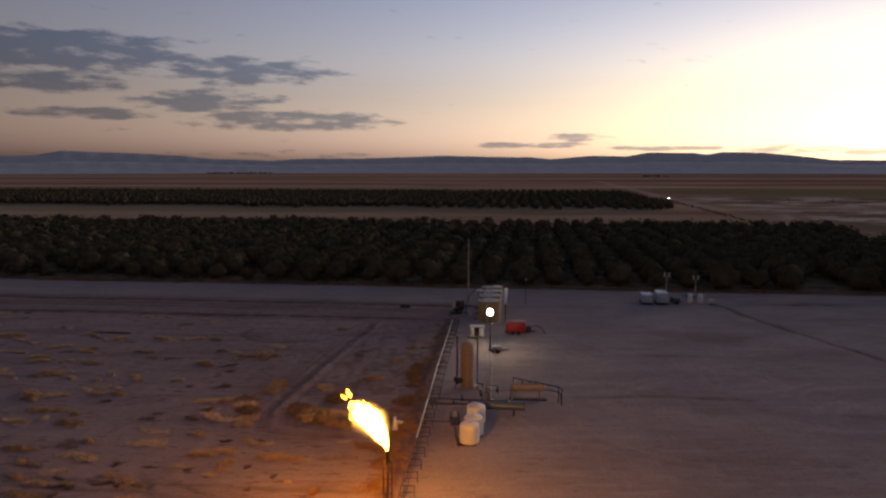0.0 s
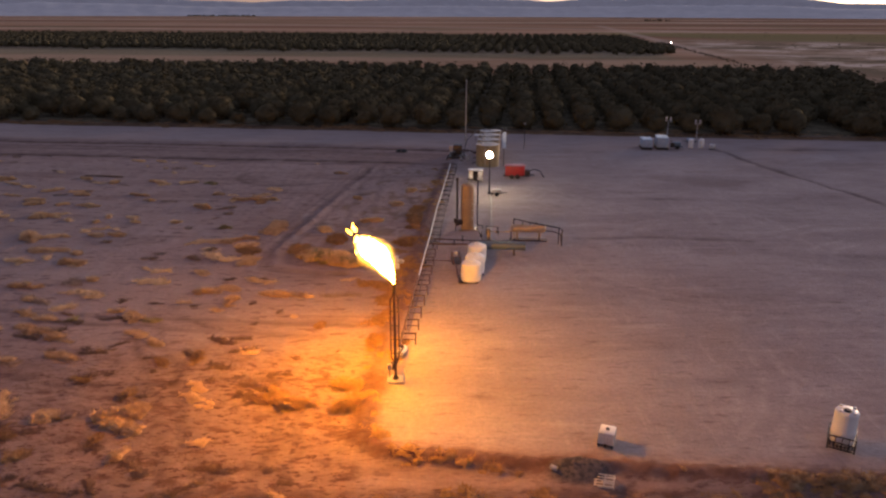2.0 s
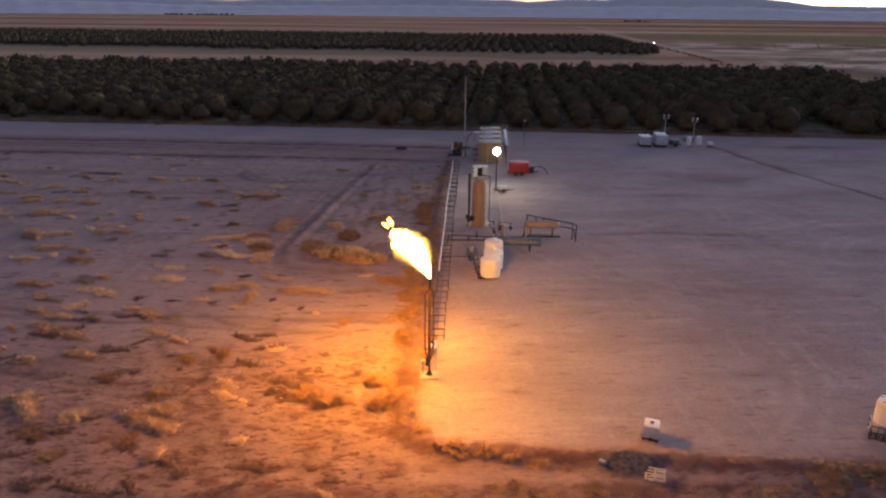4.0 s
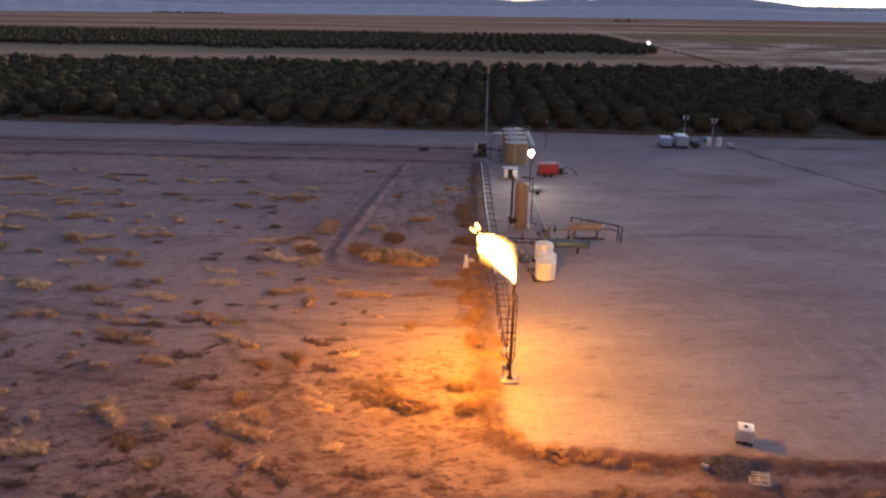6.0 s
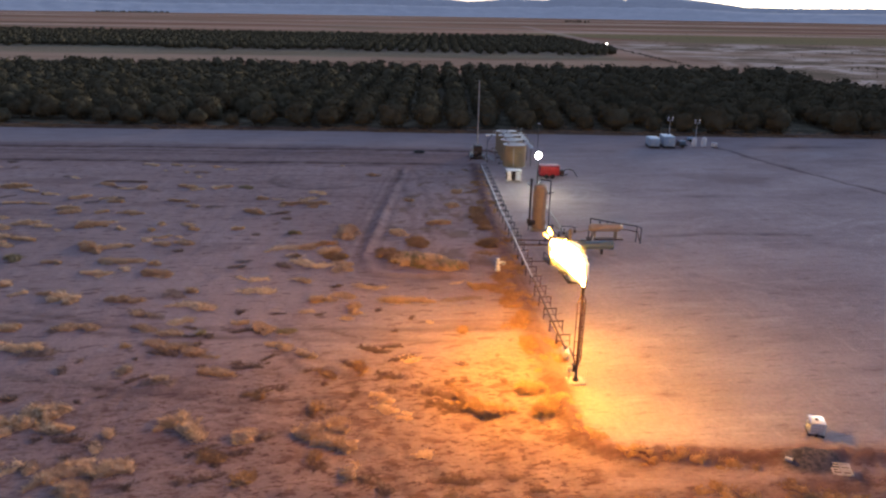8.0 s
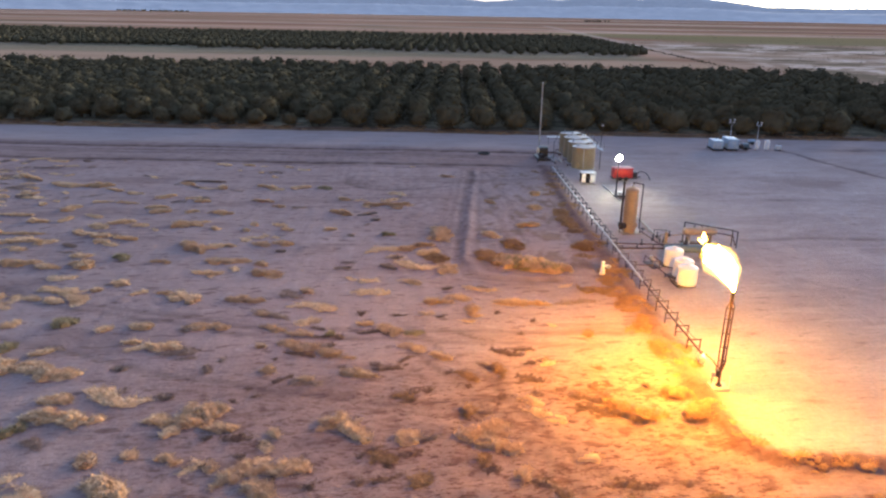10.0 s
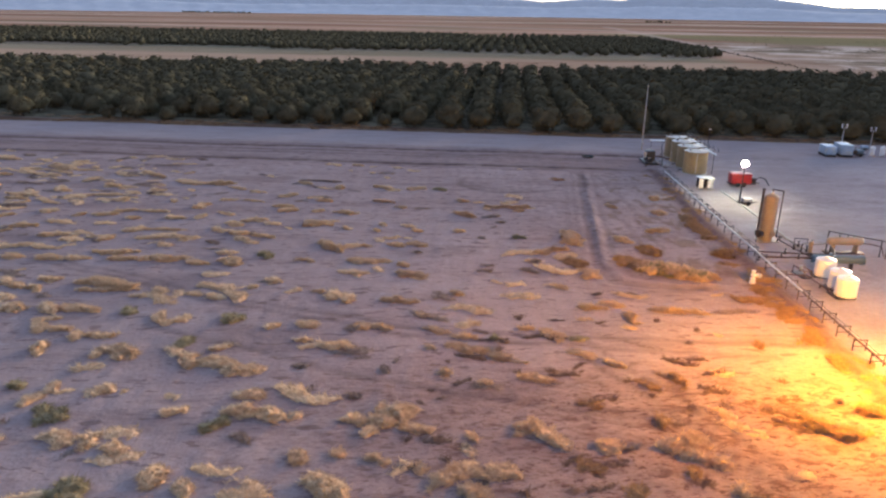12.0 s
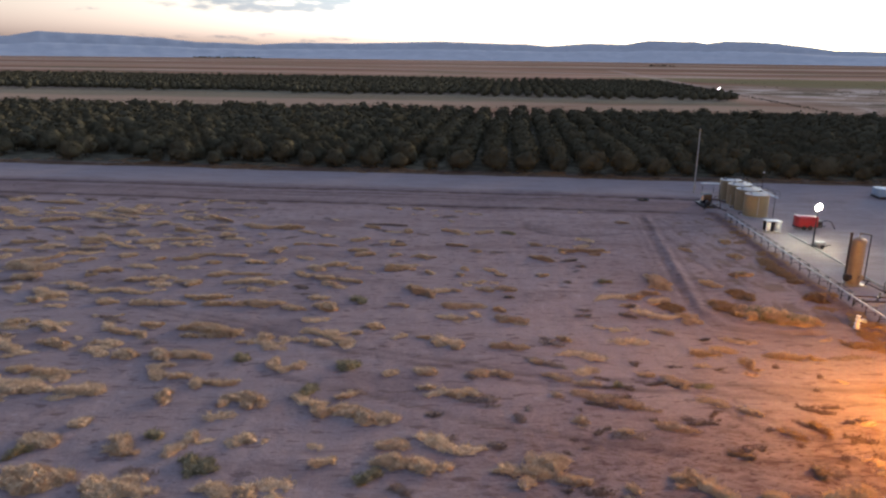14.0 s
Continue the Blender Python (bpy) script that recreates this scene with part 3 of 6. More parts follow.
clods = np.maximum(step(GX, -62, -24) * step(-GX, 4.5, 6) * step(-GY, -56, -46) * step(GY, 20, 24), rough)
clods = np.maximum(clods, bell(d_ditch - 0.3, 1.4) * (GY < 46))
height = (0.09 * lumps(GX, GY, 2.3, 15) + 0.10 * lumps(GX, GY, 0.9, 16)) * clods + 0.05 * lumps(GX, GY, 7.0, 5) + 0.16 * lumps(GX, GY, 45.0, 6)
height += 0.05 * lumps(GX, GY, 1.8, 7) * (1 - 0.7 * pad) * (1 - 0.5 * road)
height *= near * (1 - 0.6 * pad)
height += near * pad * (0.022 * lumps(GX, GY, 1.7, 41) + 0.03 * lumps(GX, GY, 5.0, 42))
height += (0.17 + 0.12 * wobble + 0.24 * lumps(GX, GY, 1.3, 31)) * bell(d_berm, 0.45 + 0.1 * wobble) * (1 - 0.7 * step(GY, 90, 116)) - 0.06 * bell(along(GX + 1.1, GY + 0.7, BERM), 0.5)
height += near * (0.38 * bell(d_ditch + 0.4, 0.9) + 0.22 * bell(d_ditch, 1.1) * lumps(GX, GY, 1.1, 9))
height += (0.45 + 0.1 * lumps(GX, GY, 0.9, 44)) * heap - 0.07 * ruts * near
height = np.where(np.hypot(GX, GY) > 1500, 0.0, height)
nx, ny = len(xs), len(ys)
idx = np.arange(nx * ny).reshape(ny, nx)
quads = np.stack([idx[:-1, :-1], idx[:-1, 1:], idx[1:, 1:], idx[1:, :-1]], -1).reshape(-1, 4)
ground_mesh = arrays("ground", np.stack([GX, GY, height], -1).reshape(-1, 3), quads, SOIL, True)
for key, values in (("pad", pad), ("road", road), ("spoil", spoil), ("rut", ruts), ("grove", grove), ("verge", verge), ("plain", plain), ("pale", pale), ("flats", flats), ("lane", lane), ("meadow", meadow), ("ash", heap), ("clod", clods * (1 - pad)), ("scuff", scuffs * pad), ("sward", sward)):
    ground_mesh.attributes.new(key, "FLOAT", "POINT").data.foreach_set("value", np.clip(values, 0, 1).astype(np.float32).ravel())
ground = tagged(new("ground", ground_mesh), "reddish grey desert soil with a gravel pad and dirt tracks", "ground", kind="structure")


def level(x, y):
    """The ground's height at a place."""
    i = min(max(int(np.searchsorted(xs, x)), 1), nx - 1)
    j = min(max(int(np.searchsorted(ys, y)), 1), ny - 1)
    fx, fy = (x - xs[i - 1]) / (xs[i] - xs[i - 1]), (y - ys[j - 1]) / (ys[j] - ys[j - 1])
    return float((height[j - 1, i - 1] * (1 - fx) + height[j - 1, i] * fx) * (1 - fy) + (height[j, i - 1] * (1 - fx) + height[j, i] * fx) * fy)


# ---- mountains on the horizon ----
SKYLINE = [(-180, 0.5), (-120, 0.8), (-80, 0.6), (-50, 0.9), (-40, 0.8), (-32.1, 0.87), (-30.1, 0.93), (-28.3, 1.27), (-26.5, 1.2), (-23.1, 1.11), (-20.4, 0.96), (-17.9, 0.72), (-15.4, 0.69), (-13.7, 0.6), (-11.0, 0.79), (-6.6, 0.8),
           (-3.8, 0.89), (0.3, 1.03), (3.5, 0.94), (7.1, 0.89), (8.7, 0.75), (12.0, 1.01), (14.6, 0.95), (16.3, 1.25), (19.6, 1.18), (20.4, 1.05), (21.6, 1.25), (24.7, 1.14), (27.0, 0.88), (28.8, 0.62), (32.1, 0.56), (45, 0.7), (90, 0.5), (180, 0.5)]


def mountain_material(name, haze_glow):
    m = bpy.data.materials.new(name)
    m.use_nodes = True
    make, join, maths, ramp, mix, noise_tex, attr = node_kit(m.node_tree)
    b = m.node_tree.nodes["Principled BSDF"]
    at = make("ShaderNodeTexCoord").outputs["Object"]
    # distance haze is painted in: bluish base colour plus a faint blue emission
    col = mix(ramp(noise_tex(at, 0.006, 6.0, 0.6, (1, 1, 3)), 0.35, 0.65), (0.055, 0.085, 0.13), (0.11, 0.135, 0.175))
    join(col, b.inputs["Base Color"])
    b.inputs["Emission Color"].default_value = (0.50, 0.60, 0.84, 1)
    b.inputs["Emission Strength"].default_value = haze_glow
    b.inputs["Roughness"].default_value = 1.0
    return m


def ridge(name, radius, drop, seed, label, mat):
    azs = np.concatenate([np.arange(-180, -45, 1.5), np.arange(-45, 45, 0.15), np.arange(45, 180.1, 1.5)])
    tops = np.interp(azs, [a for a, _ in SKYLINE], [e for _, e in SKYLINE])
    rng = np.random.RandomState(seed)
    rough = sum(np.sin(np.radians(azs) * f + rng.uniform(0, 6)) * (0.5 / f ** 0.5) for f in (90, 170, 310, 530, 900, 1400))
    tops = np.maximum(tops * drop + rough * 0.1, 0.12)
    rows_ = []
    for s, back in ((0.0, 0.0), (0.12, 0.015), (0.3, 0.03), (0.55, 0.045), (0.8, 0.055), (1.0, 0.07), (0.6, 0.12), (-0.1, 0.2)):
        fold = 1 + 0.003 * np.sin(np.radians(azs) * 210 + seed) * (0.2 + s)
        r = radius * (1 + back) * fold if 0 < s < 1 else np.full(azs.shape, radius * (1 + back))
        z = 27 + r * np.tan(np.radians(tops * s)) if s > 0 else np.full(azs.shape, -6.0)
        z = np.where(s > 0, 27 * s + r * np.tan(np.radians(tops)) * s, z)
        rows_.append(np.stack([r * np.sin(np.radians(azs)), r * np.cos(np.radians(azs)), z], -1))
    v = np.concatenate(rows_)
    k = len(azs)
    i = np.arange(k * len(rows_)).reshape(len(rows_), k)
    f = np.stack([i[:-1, :-1], i[:-1, 1:], i[1:, 1:], i[1:, :-1]], -1).reshape(-1, 4)
    return tagged(new(name, arrays(name, v, f, mat, True)), label, "mountains", kind="structure")


# the foothills glow slightly more, for the paler haze low down
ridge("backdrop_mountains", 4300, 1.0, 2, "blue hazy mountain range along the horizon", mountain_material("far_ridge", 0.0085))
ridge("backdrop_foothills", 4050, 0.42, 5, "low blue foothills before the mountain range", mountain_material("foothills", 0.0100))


# ---- the flare ----
SPINE = [(0.0, 7.60, 0.07), (-0.06, 7.95, 0.20), (-0.22, 8.4, 0.42), (-0.48, 8.95, 0.68), (-0.82, 9.5, 0.88), (-1.18, 10.0, 0.97), (-1.54, 10.42, 0.92), (-1.86, 10.78, 0.78), (-2.10, 11.02, 0.62), (-2.28, 11.2, 0.42), (-2.40, 11.32, 0.10)]
LICKS = [(-2.3, 10.85, 0.28, 2.6, -30, 0.62), (-1.65, 10.75, 0.26, 2.8, -14, 0.66), (-2.3, 10.1, 0.24, 2.8, -52, 0.6), (-2.62, 11.62, 0.13, 5.2, -8, 0.55), (-2.95, 11.42, 0.10, 5.6, -34, 0.5)]


def flame_mesh(grow=0.0, seed=0.0):
    """A leaning tongue of burning gas whose end tears into pointed licks."""
    bm = B()
    hot = bm.verts.layers.float.new("hotness")
    n, m, last = 72, 54, len(SPINE) - 1
    rings = []
    for k in range(m):
        s = k / (m - 1)
        q = s * last
        i0 = min(int(q), last - 1)
        f = q - i0
        ring = []
        for i in range(n):
            a = 2 * math.pi * i / n
            ca, sa = math.cos(a), math.sin(a)
            lick = noise.noise((ca * 2.3, sa * 2.3, 3.7 + seed)) + 0.7 * noise.noise((ca * 5.5, sa * 5.5, 1.3 + seed))
            e = min(max(q + lick * 0.75 * max(0.0, s - 0.3), 0.0), last - 0.001)
            j0 = int(e)
            g = e - j0
            x, z = (SPINE[j0][c] * (1 - g) + SPINE[j0 + 1][c] * g for c in (0, 1))
            r = (SPINE[i0][2] * (1 - f) + SPINE[i0 + 1][2] * f) * 0.74 * (1 + grow) + 0.12 * grow
            d = 1 + (0.10 + 0.30 * s) * noise.noise((ca * 1.4, sa * 1.4, s * 3.5 + seed)) + (0.05 + 0.22 * s) * noise.noise((ca * 4.2, sa * 4.2, s * 9.0 + seed)) + (0.03 + 0.10 * s) * noise.noise((ca * 9.0, sa * 9.0, s * 18.0 + seed))
            v = bm.verts.new((x + r * d * ca * 0.78, r * d * sa, 7.6 + (z + r * d * ca * 0.66 - 7.6) * 0.9))
            v[hot] = max(0.5, min(1.0, 1.34 - 0.75 * s))
            ring.append(v)
        rings.append(ring)
    for lo, hi in zip(rings, rings[1:]):
        for i in range(n):
            bm.faces.new((lo[i], lo[(i + 1) % n], hi[(i + 1) % n], hi[i]))
    bm.faces.new(list(reversed(rings[0])))
    bm.faces.new(rings[-1])
    # torn-off licks: pointed at both ends, curling upwards
    for x, z, size, tall, lean, heat in LICKS:
        base = pose(x, 0.1 * math.sin(x * 9), z, 0, lean, 0)
        ring = None
        for k in range(15):
            s = k / 14
            r = size * (1 + grow) * math.sin(math.pi * s) ** 0.8 * (1.2 - 0.65 * s) + 0.004
            cur = []
            for i in range(18):
                a = 2 * math.pi * i / 18
                w = 1 + 0.45 * noise.noise((math.cos(a) + x * 3, math.sin(a), s * 4 + seed)) + 0.35 * noise.noise((math.cos(a) * 3 + x, math.sin(a) * 3, s * 9 + seed))
                v = bm.verts.new(base @ Vector((r * w * math.cos(a) + 0.45 * size * math.sin(s * 5 + x * 2), r * w * math.sin(a), (s - 0.5) * size * tall)))
                v[hot] = heat
                cur.append(v)
            if ring:
                for i in range(18):
                    bm.faces.new((ring[i], ring[(i + 1) % 18], cur[(i + 1) % 18], cur[i]))
            ring = cur
    return bm


def flare_stack(x, y):
    t = thing("flare_stack", x, y, 0.0, 0.0, "rusty steel flare stack with a burning flame on concrete footing", "flare")
    part("footing", box(B(), (0, 0, 0.06), (1.25, 1.1, 0.24), 0.03), CONCRETE, t, "pale concrete footing")
    b = lathe(B(), [(0.24, 0.18), (0.24, 0.24), (0.13, 0.24), (0.11, 0.5)], 16)
    part("base_flange", bolts(b, 0.19, 0.24, 8, 0.05), DARK_STEEL, t)
    part("riser", rod(B(), (0, 0, 0.4), (0, 0, 6.9), 0.085, n=16), RUST, t)
    tip = lathe(B(), [(0.085, 6.85), (0.12, 6.9), (0.12, 7.45), (0.15, 7.5), (0.15, 7.62), (0.11, 7.62), (0.10, 7.4)], 16)
    part("burner_tip", tip, DARK_STEEL, t, "soot-black burner tip")
    for px, py, lo, hi in ((-0.30, 0.02, 2.0, 6.35), (0.28, 0.05, 1.9, 6.5), (0.05, -0.28, 2.2, 6.2)):
        part("gas_line", path(B(), [(px * 0.25, py * 0.25, lo - 0.55), (px, py, lo), (px, py, hi), (px * 0.3, py * 0.3, hi + 0.4), (px * 0.3, py * 0.3, 7.3)], 0.042, 8), RUST, t)
    for z in (2.2, 3.3, 4.4, 5.5, 6.3):
        b = box(B(), (0, 0, z), (0.70, 0.05, 0.05), 0.008)
        part("bracket", box(b, (0.02, -0.13, z), (0.05, 0.34, 0.05), 0.008), DARK_STEEL, t)
    part("elbow", path(B(), [(0, 0, 1.0), (-0.1, 0.35, 1.0), (0.1, 0.8, 1.35), (0.2, 1.5, 1.35), (0.45, 3.2, 1.1)], 0.075, 12), RUST, t)
    v = lathe(B(), [(0.10, 1.2), (0.2, 1.25), (0.2, 1.33), (0.12, 1.38), (0.12, 1.65), (0.2, 1.7), (0.2, 1.78), (0.06, 1.8)], 14, pose(-0.12, 0.1, -0.35))
    part("valve", v, DARK_STEEL, t)
    part("ignition_box", box(B(), (-0.45, 0.15, 1.05), (0.3, 0.2, 0.4), 0.02), GREY_STEEL, t, "small grey ignition box")
    part("ignition_post", rod(B(), (-0.45, 0.22, 0.0), (-0.45, 0.22, 1.2), 0.03, n=8), DARK_STEEL, t)
    part("marker_post", rod(B(), (0.62, -0.35, 0.0), (0.62, -0.35, 1.15), 0.03, n=8), WHITE_PAINT, t)
    f = part("flame", flame_mesh(), FLAME, t, "bright yellow and orange gas flame leaning sideways")
    # nested glowing shells, fainter outwards, imitate the soft halo of bloom
    for grow, edge in FLAME_HALOS:
        part("flame_edge", flame_mesh(grow, grow), edge, f, "ragged orange outer edge and added glow halo of the flame")
    return t


flare_stack(-3.85, 46.7)


def scrubber(x, y):
    t = thing("knockout_pot", x, y, 0, 0, "small pale knockout pot beside the flare line", "vessel")
    part("vessel", lathe(B(), [(0.05, -0.75), (0.3, -0.7), (0.36, -0.5), (0.36, 0.5), (0.3, 0.7), (0.05, 0.75)], 20, pose(0, 0, 0.75, 0, 90, 75)), GREY_STEEL, t)
    for dx in (-0.12, 0.12):
        part("saddle", box(B(), (dx, dx * 3, 0.25), (0.5, 0.12, 0.5), 0.02), CONCRETE, t)
    part("nozzle", lathe(B(), [(0.1, 1.0), (0.1, 1.3), (0.17, 1.3), (0.17, 1.38)], 12), RUST, t)
    return t


pot = scrubber(-3.55, 50.3)
pot.scale = (0.8, 0.8, 0.8)


# ---- the pipe rack from the flare to the tanks ----
RACK = [(-3.72, 50.0), (-3.5, 53.4), (-3.2, 58.0), (-2.75, 62.8), (-1.9, 74.4), (-1.5, 79.0), (-0.78, 89.6), (0.4, 103.2), (1.7, 119.0)]


def rack_x(y):
    return float(np.interp(y, [q for _, q in RACK], [p for p, _ in RACK]))


def pipe_rack():
    t = thing("pipe_rack", 0, 0, 0, 0, "long pale flare line on a row of rusty steel pipe supports", "pipeline")
    part("near_pipe", path(B(), [(rack_x(y), y, 1.12) for y in (50.0, 55.0, 60.0, 65.2)], 0.085, 12), RUST, t, "rusty brown steel pipe")
    stops = (65.2, 72.0, 80.0, 90.0, 100.0, 110.0, 118.5)
    for y0, y1 in zip(stops, stops[1:]):
        part("far_pipe", path(B(), [(rack_x(y0), y0, 1.12), (rack_x(y1), y1, 1.12)], 0.09, 12), GREY_STEEL, t, "pale grey steel pipe")
    part("side_pipe", path(B(), [(rack_x(y) + 0.85, y, 1.09) for y in (78.0, 90.0, 100.0, 110.0, 118.0)], 0.03, 8), DARK_STEEL, t)
    part("cable_pipe", path(B(), [(rack_x(y) + 0.45, y, 1.07) for y in (52.5, 65.0, 78.0, 90.0)], 0.03, 8), DARK_STEEL, t)
    y, k = 52.6, 0
    while y < 119:
        x = rack_x(y)
        lo = level(x, y) - 0.15
        b = box(B(), (x + 0.45, y, 0.98), (1.25, 0.09, 0.09), 0.012)
        for dx in (-0.1, 1.0):
            box(b, (x + dx, y, (0.95 + lo) / 2), (0.075, 0.075, 0.95 - lo), 0.01)
        box(b, (x + 0.45, y, 0.42), (1.1, 0.05, 0.05), 0.008)
        part("support", b, RUST if k < 9 else DARK_STEEL, t)
        s = box(B(), (x, y, 1.05), (0.22, 0.12, 0.06), 0.01)
        part("pipe_shoe", s, DARK_STEEL, t)
        y += 2.65
        k += 1
    return t


pipe_rack()


# ---- storage tanks ----
def storage_tank(x, y):
    R, H = 1.98, 3.72
    t = thing("storage_tank", x, y, 0, 0, "tan steel oil storage tank with a pale conical roof", "tank", "storage tanks in a row")
    part("shell", lathe(B(), [(R, 0.05), (R, 1.4), (R + 0.02, 1.42), (R, 1.44), (R, 2.8), (R + 0.02, 2.82), (R, 2.84), (R, H), (R + 0.06, H), (R + 0.06, H + 0.07), (R - 0.05, H + 0.07)], 48), TAN_STEEL, t)
    part("roof", lathe(B(), [(R + 0.03, H + 0.072), (R * 0.6, H + 0.18), (0.3, H + 0.36), (0.05, H + 0.38)], 48), TANK_TOP, t, "pale dusty cone roof")
    part("base_ring", lathe(B(), [(R + 0.25, -0.1), (R + 0.25, 0.06), (R + 0.1, 0.08)], 40), CONCRETE, t)
    part("hatch", lathe(B(), [(0.25, H + 0.2), (0.25, H + 0.42), (0.29, H + 0.43), (0.29, H + 0.5), (0.1, H + 0.54)], 16, pose(-1.2, -0.4, 0)), GREY_STEEL, t)
    part("manway", lathe(B(), [(0.36, 0), (0.36, 0.12), (0.44, 0.12), (0.44, 0.2)], 20, pose(-1.35, -1.52, 0.75, 90, 0, -41.6)), TAN_STEEL, t)
    part("vent_pipe", path(B(), [(0.5, 0.2, H + 0.25), (0.5, 0.2, H + 0.62), (1.9, 0.2, H + 0.62)], 0.05, 8), DARK_STEEL, t)
    part("gauge_board", box(B(), (-0.55, -R - 0.06, 1.95), (0.12, 0.04, 3.2), 0.01), GREY_STEEL, t)
    part("outlet", path(B(), [(-R + 0.1, 0.5, 0.4), (-R - 0.6, 0.5, 0.4), (-R - 0.6, 0.5, 0.15)], 0.07, 8), RUST, t)
    return t


TANKS = [(8.2, 122.5), (8.72, 127.3), (9.22, 132.1), (9.72, 136.9)]
first_tank = storage_tank(*TANKS[0])
for tx, ty in TANKS[1:]:
    copy_thing(first_tank, pose(tx, ty, 0, 0, 0, 0))


def catwalk():
    t = thing("tank_catwalk", 0, 0, 0, 0, "narrow steel catwalk with handrails along the tank tops", "catwalk")
    a, b = Vector((10.9, 120.8, 0)), Vector((12.5, 137.4, 0))
    d = (b - a).normalized()
    m = Matrix.Translation((a + b) / 2 + Vector((0, 0, 3.4))) @ d.to_track_quat("Y", "Z").to_matrix().to_4x4()
    part("deck", box(B(), (0, 0, 0), (0.75, (b - a).length, 0.06), 0.01, m), GREY_STEEL, t)
    for side in (-0.37, 0.37):
        for h in (0.5, 1.0):
            part("handrail", rod(B(), m @ Vector((side, -8.3, h)), m @ Vector((side, 8.3, h)), 0.025, n=8), DARK_STEEL, t)
        for i in range(7):
            part("rail_post", rod(B(), m @ Vector((side, -8.3 + i * 2.766, 0)), m @ Vector((side, -8.3 + i * 2.766, 1.02)), 0.025, n=8), DARK_STEEL, t)
    for i in range(4):
        p = m @ Vector((0, -7.5 + i * 5.0, 0))
        part("leg", rod(B(), (p.x, p.y, -0.1), (p.x, p.y, 3.37), 0.06, n=10), DARK_STEEL, t)
    foot = Vector((13.1, 143.0, 0.0))
    top = m @ Vector((0, 8.3, 0))
    for side in (-0.35, 0.35):
        part("stringer", rod(B(), foot + Vector((side, 0, -0.05)), top + Vector((side, 0, 0)), 0.05, n=8), DARK_STEEL, t)
        part("stair_rail", rod(B(), foot + Vector((side, 0, 0.95)), top + Vector((side, 0, 1.0)), 0.025, n=8), GREY_STEEL, t)
    for i in range(1, 20):
        p = foot.lerp(top, i / 20)
        part("tread", box(B(), p, (0.7, 0.24, 0.035), 0.006), GREY_STEEL, t)
    return t


catwalk()


def vapour_line():
    t = thing("vapour_pipe", 0, 0, 0, 0, "dark vapour pipe rising from the pumps across the tank tops", "pipe")
    part("riser", path(B(), [(4.3, 127.5, -0.05), (4.4, 128.5, 1.6), (4.9, 130.5, 3.0), (7.0, 134.2, 4.45)], 0.07, 10), DARK_STEEL, t)
    part("crossing", path(B(), [(7.0, 134.2, 4.45), (9.4, 134.5, 4.5), (11.9, 134.8, 4.5)], 0.07, 10), DARK_STEEL, t)
    part("stand", rod(B(), (9.4, 134.5, 0.0), (9.4, 134.5, 4.45), 0.05, n=8), DARK_STEEL, t)
    part("drop", rod(B(), (11.9, 134.8, 4.5), (11.9, 134.8, 3.4), 0.06, n=8), DARK_STEEL, t)
    return t


vapour_line()


# ---- heater treater ----
def treater(x, y):
    t = thing("heater_treater", x, y, 0, 0, "upright brown steel treater vessel with tall side pipes", "vessel")
    R = 0.82
    part("skirt", lathe(B(), [(R + 0.12, -0.05), (R + 0.12, 0.12), (R, 0.14), (R, 0.7)], 32), BROWN_STEEL, t)
    part("shell", lathe(B(), [(R, 0.68), (R, 2.2), (R + 0.025, 2.22), (R, 2.24), (R, 3.9), (R + 0.025, 3.92), (R, 3.94), (R, 5.3), (R * 0.93, 5.52), (R * 0.75, 5.68), (R * 0.4, 5.8), (0.05, 5.84)], 40), BROWN_STEEL, t)
    part("top_nozzle", lathe(B(), [(0.12, 5.75), (0.12, 5.98), (0.2, 5.98), (0.2, 6.06)], 14), GREY_STEEL, t)
    part("exhaust_pipe", path(B(), [(-0.6, -0.5, 0.9), (-1.25, -0.35, 0.9), (-1.25, -0.35, 6.35)], 0.13, 14), DARK_STEEL, t, "dark exhaust pipe")
    part("rain_cap", lathe(B(), [(0.13, 6.3), (0.2, 6.34), (0.2, 6.48), (0.05, 6.55)], 14, pose(-1.25, -0.35, 0)), DARK_STEEL, t)
    part("side_pipe", path(B(), [(0.1, 0.1, 6.0), (0.1, 0.1, 6.3), (1.25, -0.2, 6.15), (1.25, -0.2, 0.5), (1.9, -0.4, 0.5)], 0.07, 10), DARK_STEEL, t)
    part("burner", lathe(B(), [(0.35, 0.0), (0.35, 0.55), (0.42, 0.57), (0.42, 0.65), (0.1, 0.67)], 20, pose(-0.75, -0.45, 1.0, 90, 0, -60)), DARK_STEEL, t)
    part("control_box", box(B(), (-1.45, -0.75, 1.25), (0.45, 0.35, 0.55), 0.03), DARK_STEEL, t)
    part("control_post", rod(B(), (-1.45, -0.75, -0.05), (-1.45, -0.75, 1.0), 0.04, n=8), DARK_STEEL, t)
    part("manway", lathe(B(), [(0.28, 0), (0.28, 0.15), (0.36, 0.15), (0.36, 0.24)], 20, pose(0.25, -0.88, 1.1, 90, 0, 15)), BROWN_STEEL, t)
    for i, z in enumerate((1.6, 2.6, 3.4)):
        part("gauge", lathe(B(), [(0.03, 0), (0.03, 0.12), (0.09, 0.12), (0.09, 0.16)], 12, pose(0.55, -0.76, z, 90, 0, 35)), GREY_STEEL, t)
    part("skid", box(B(), (0.1, -0.1, 0.0), (2.4, 2.0, 0.14), 0.03), BROWN_STEEL, t)
    return t


treater(3.0, 84.7)


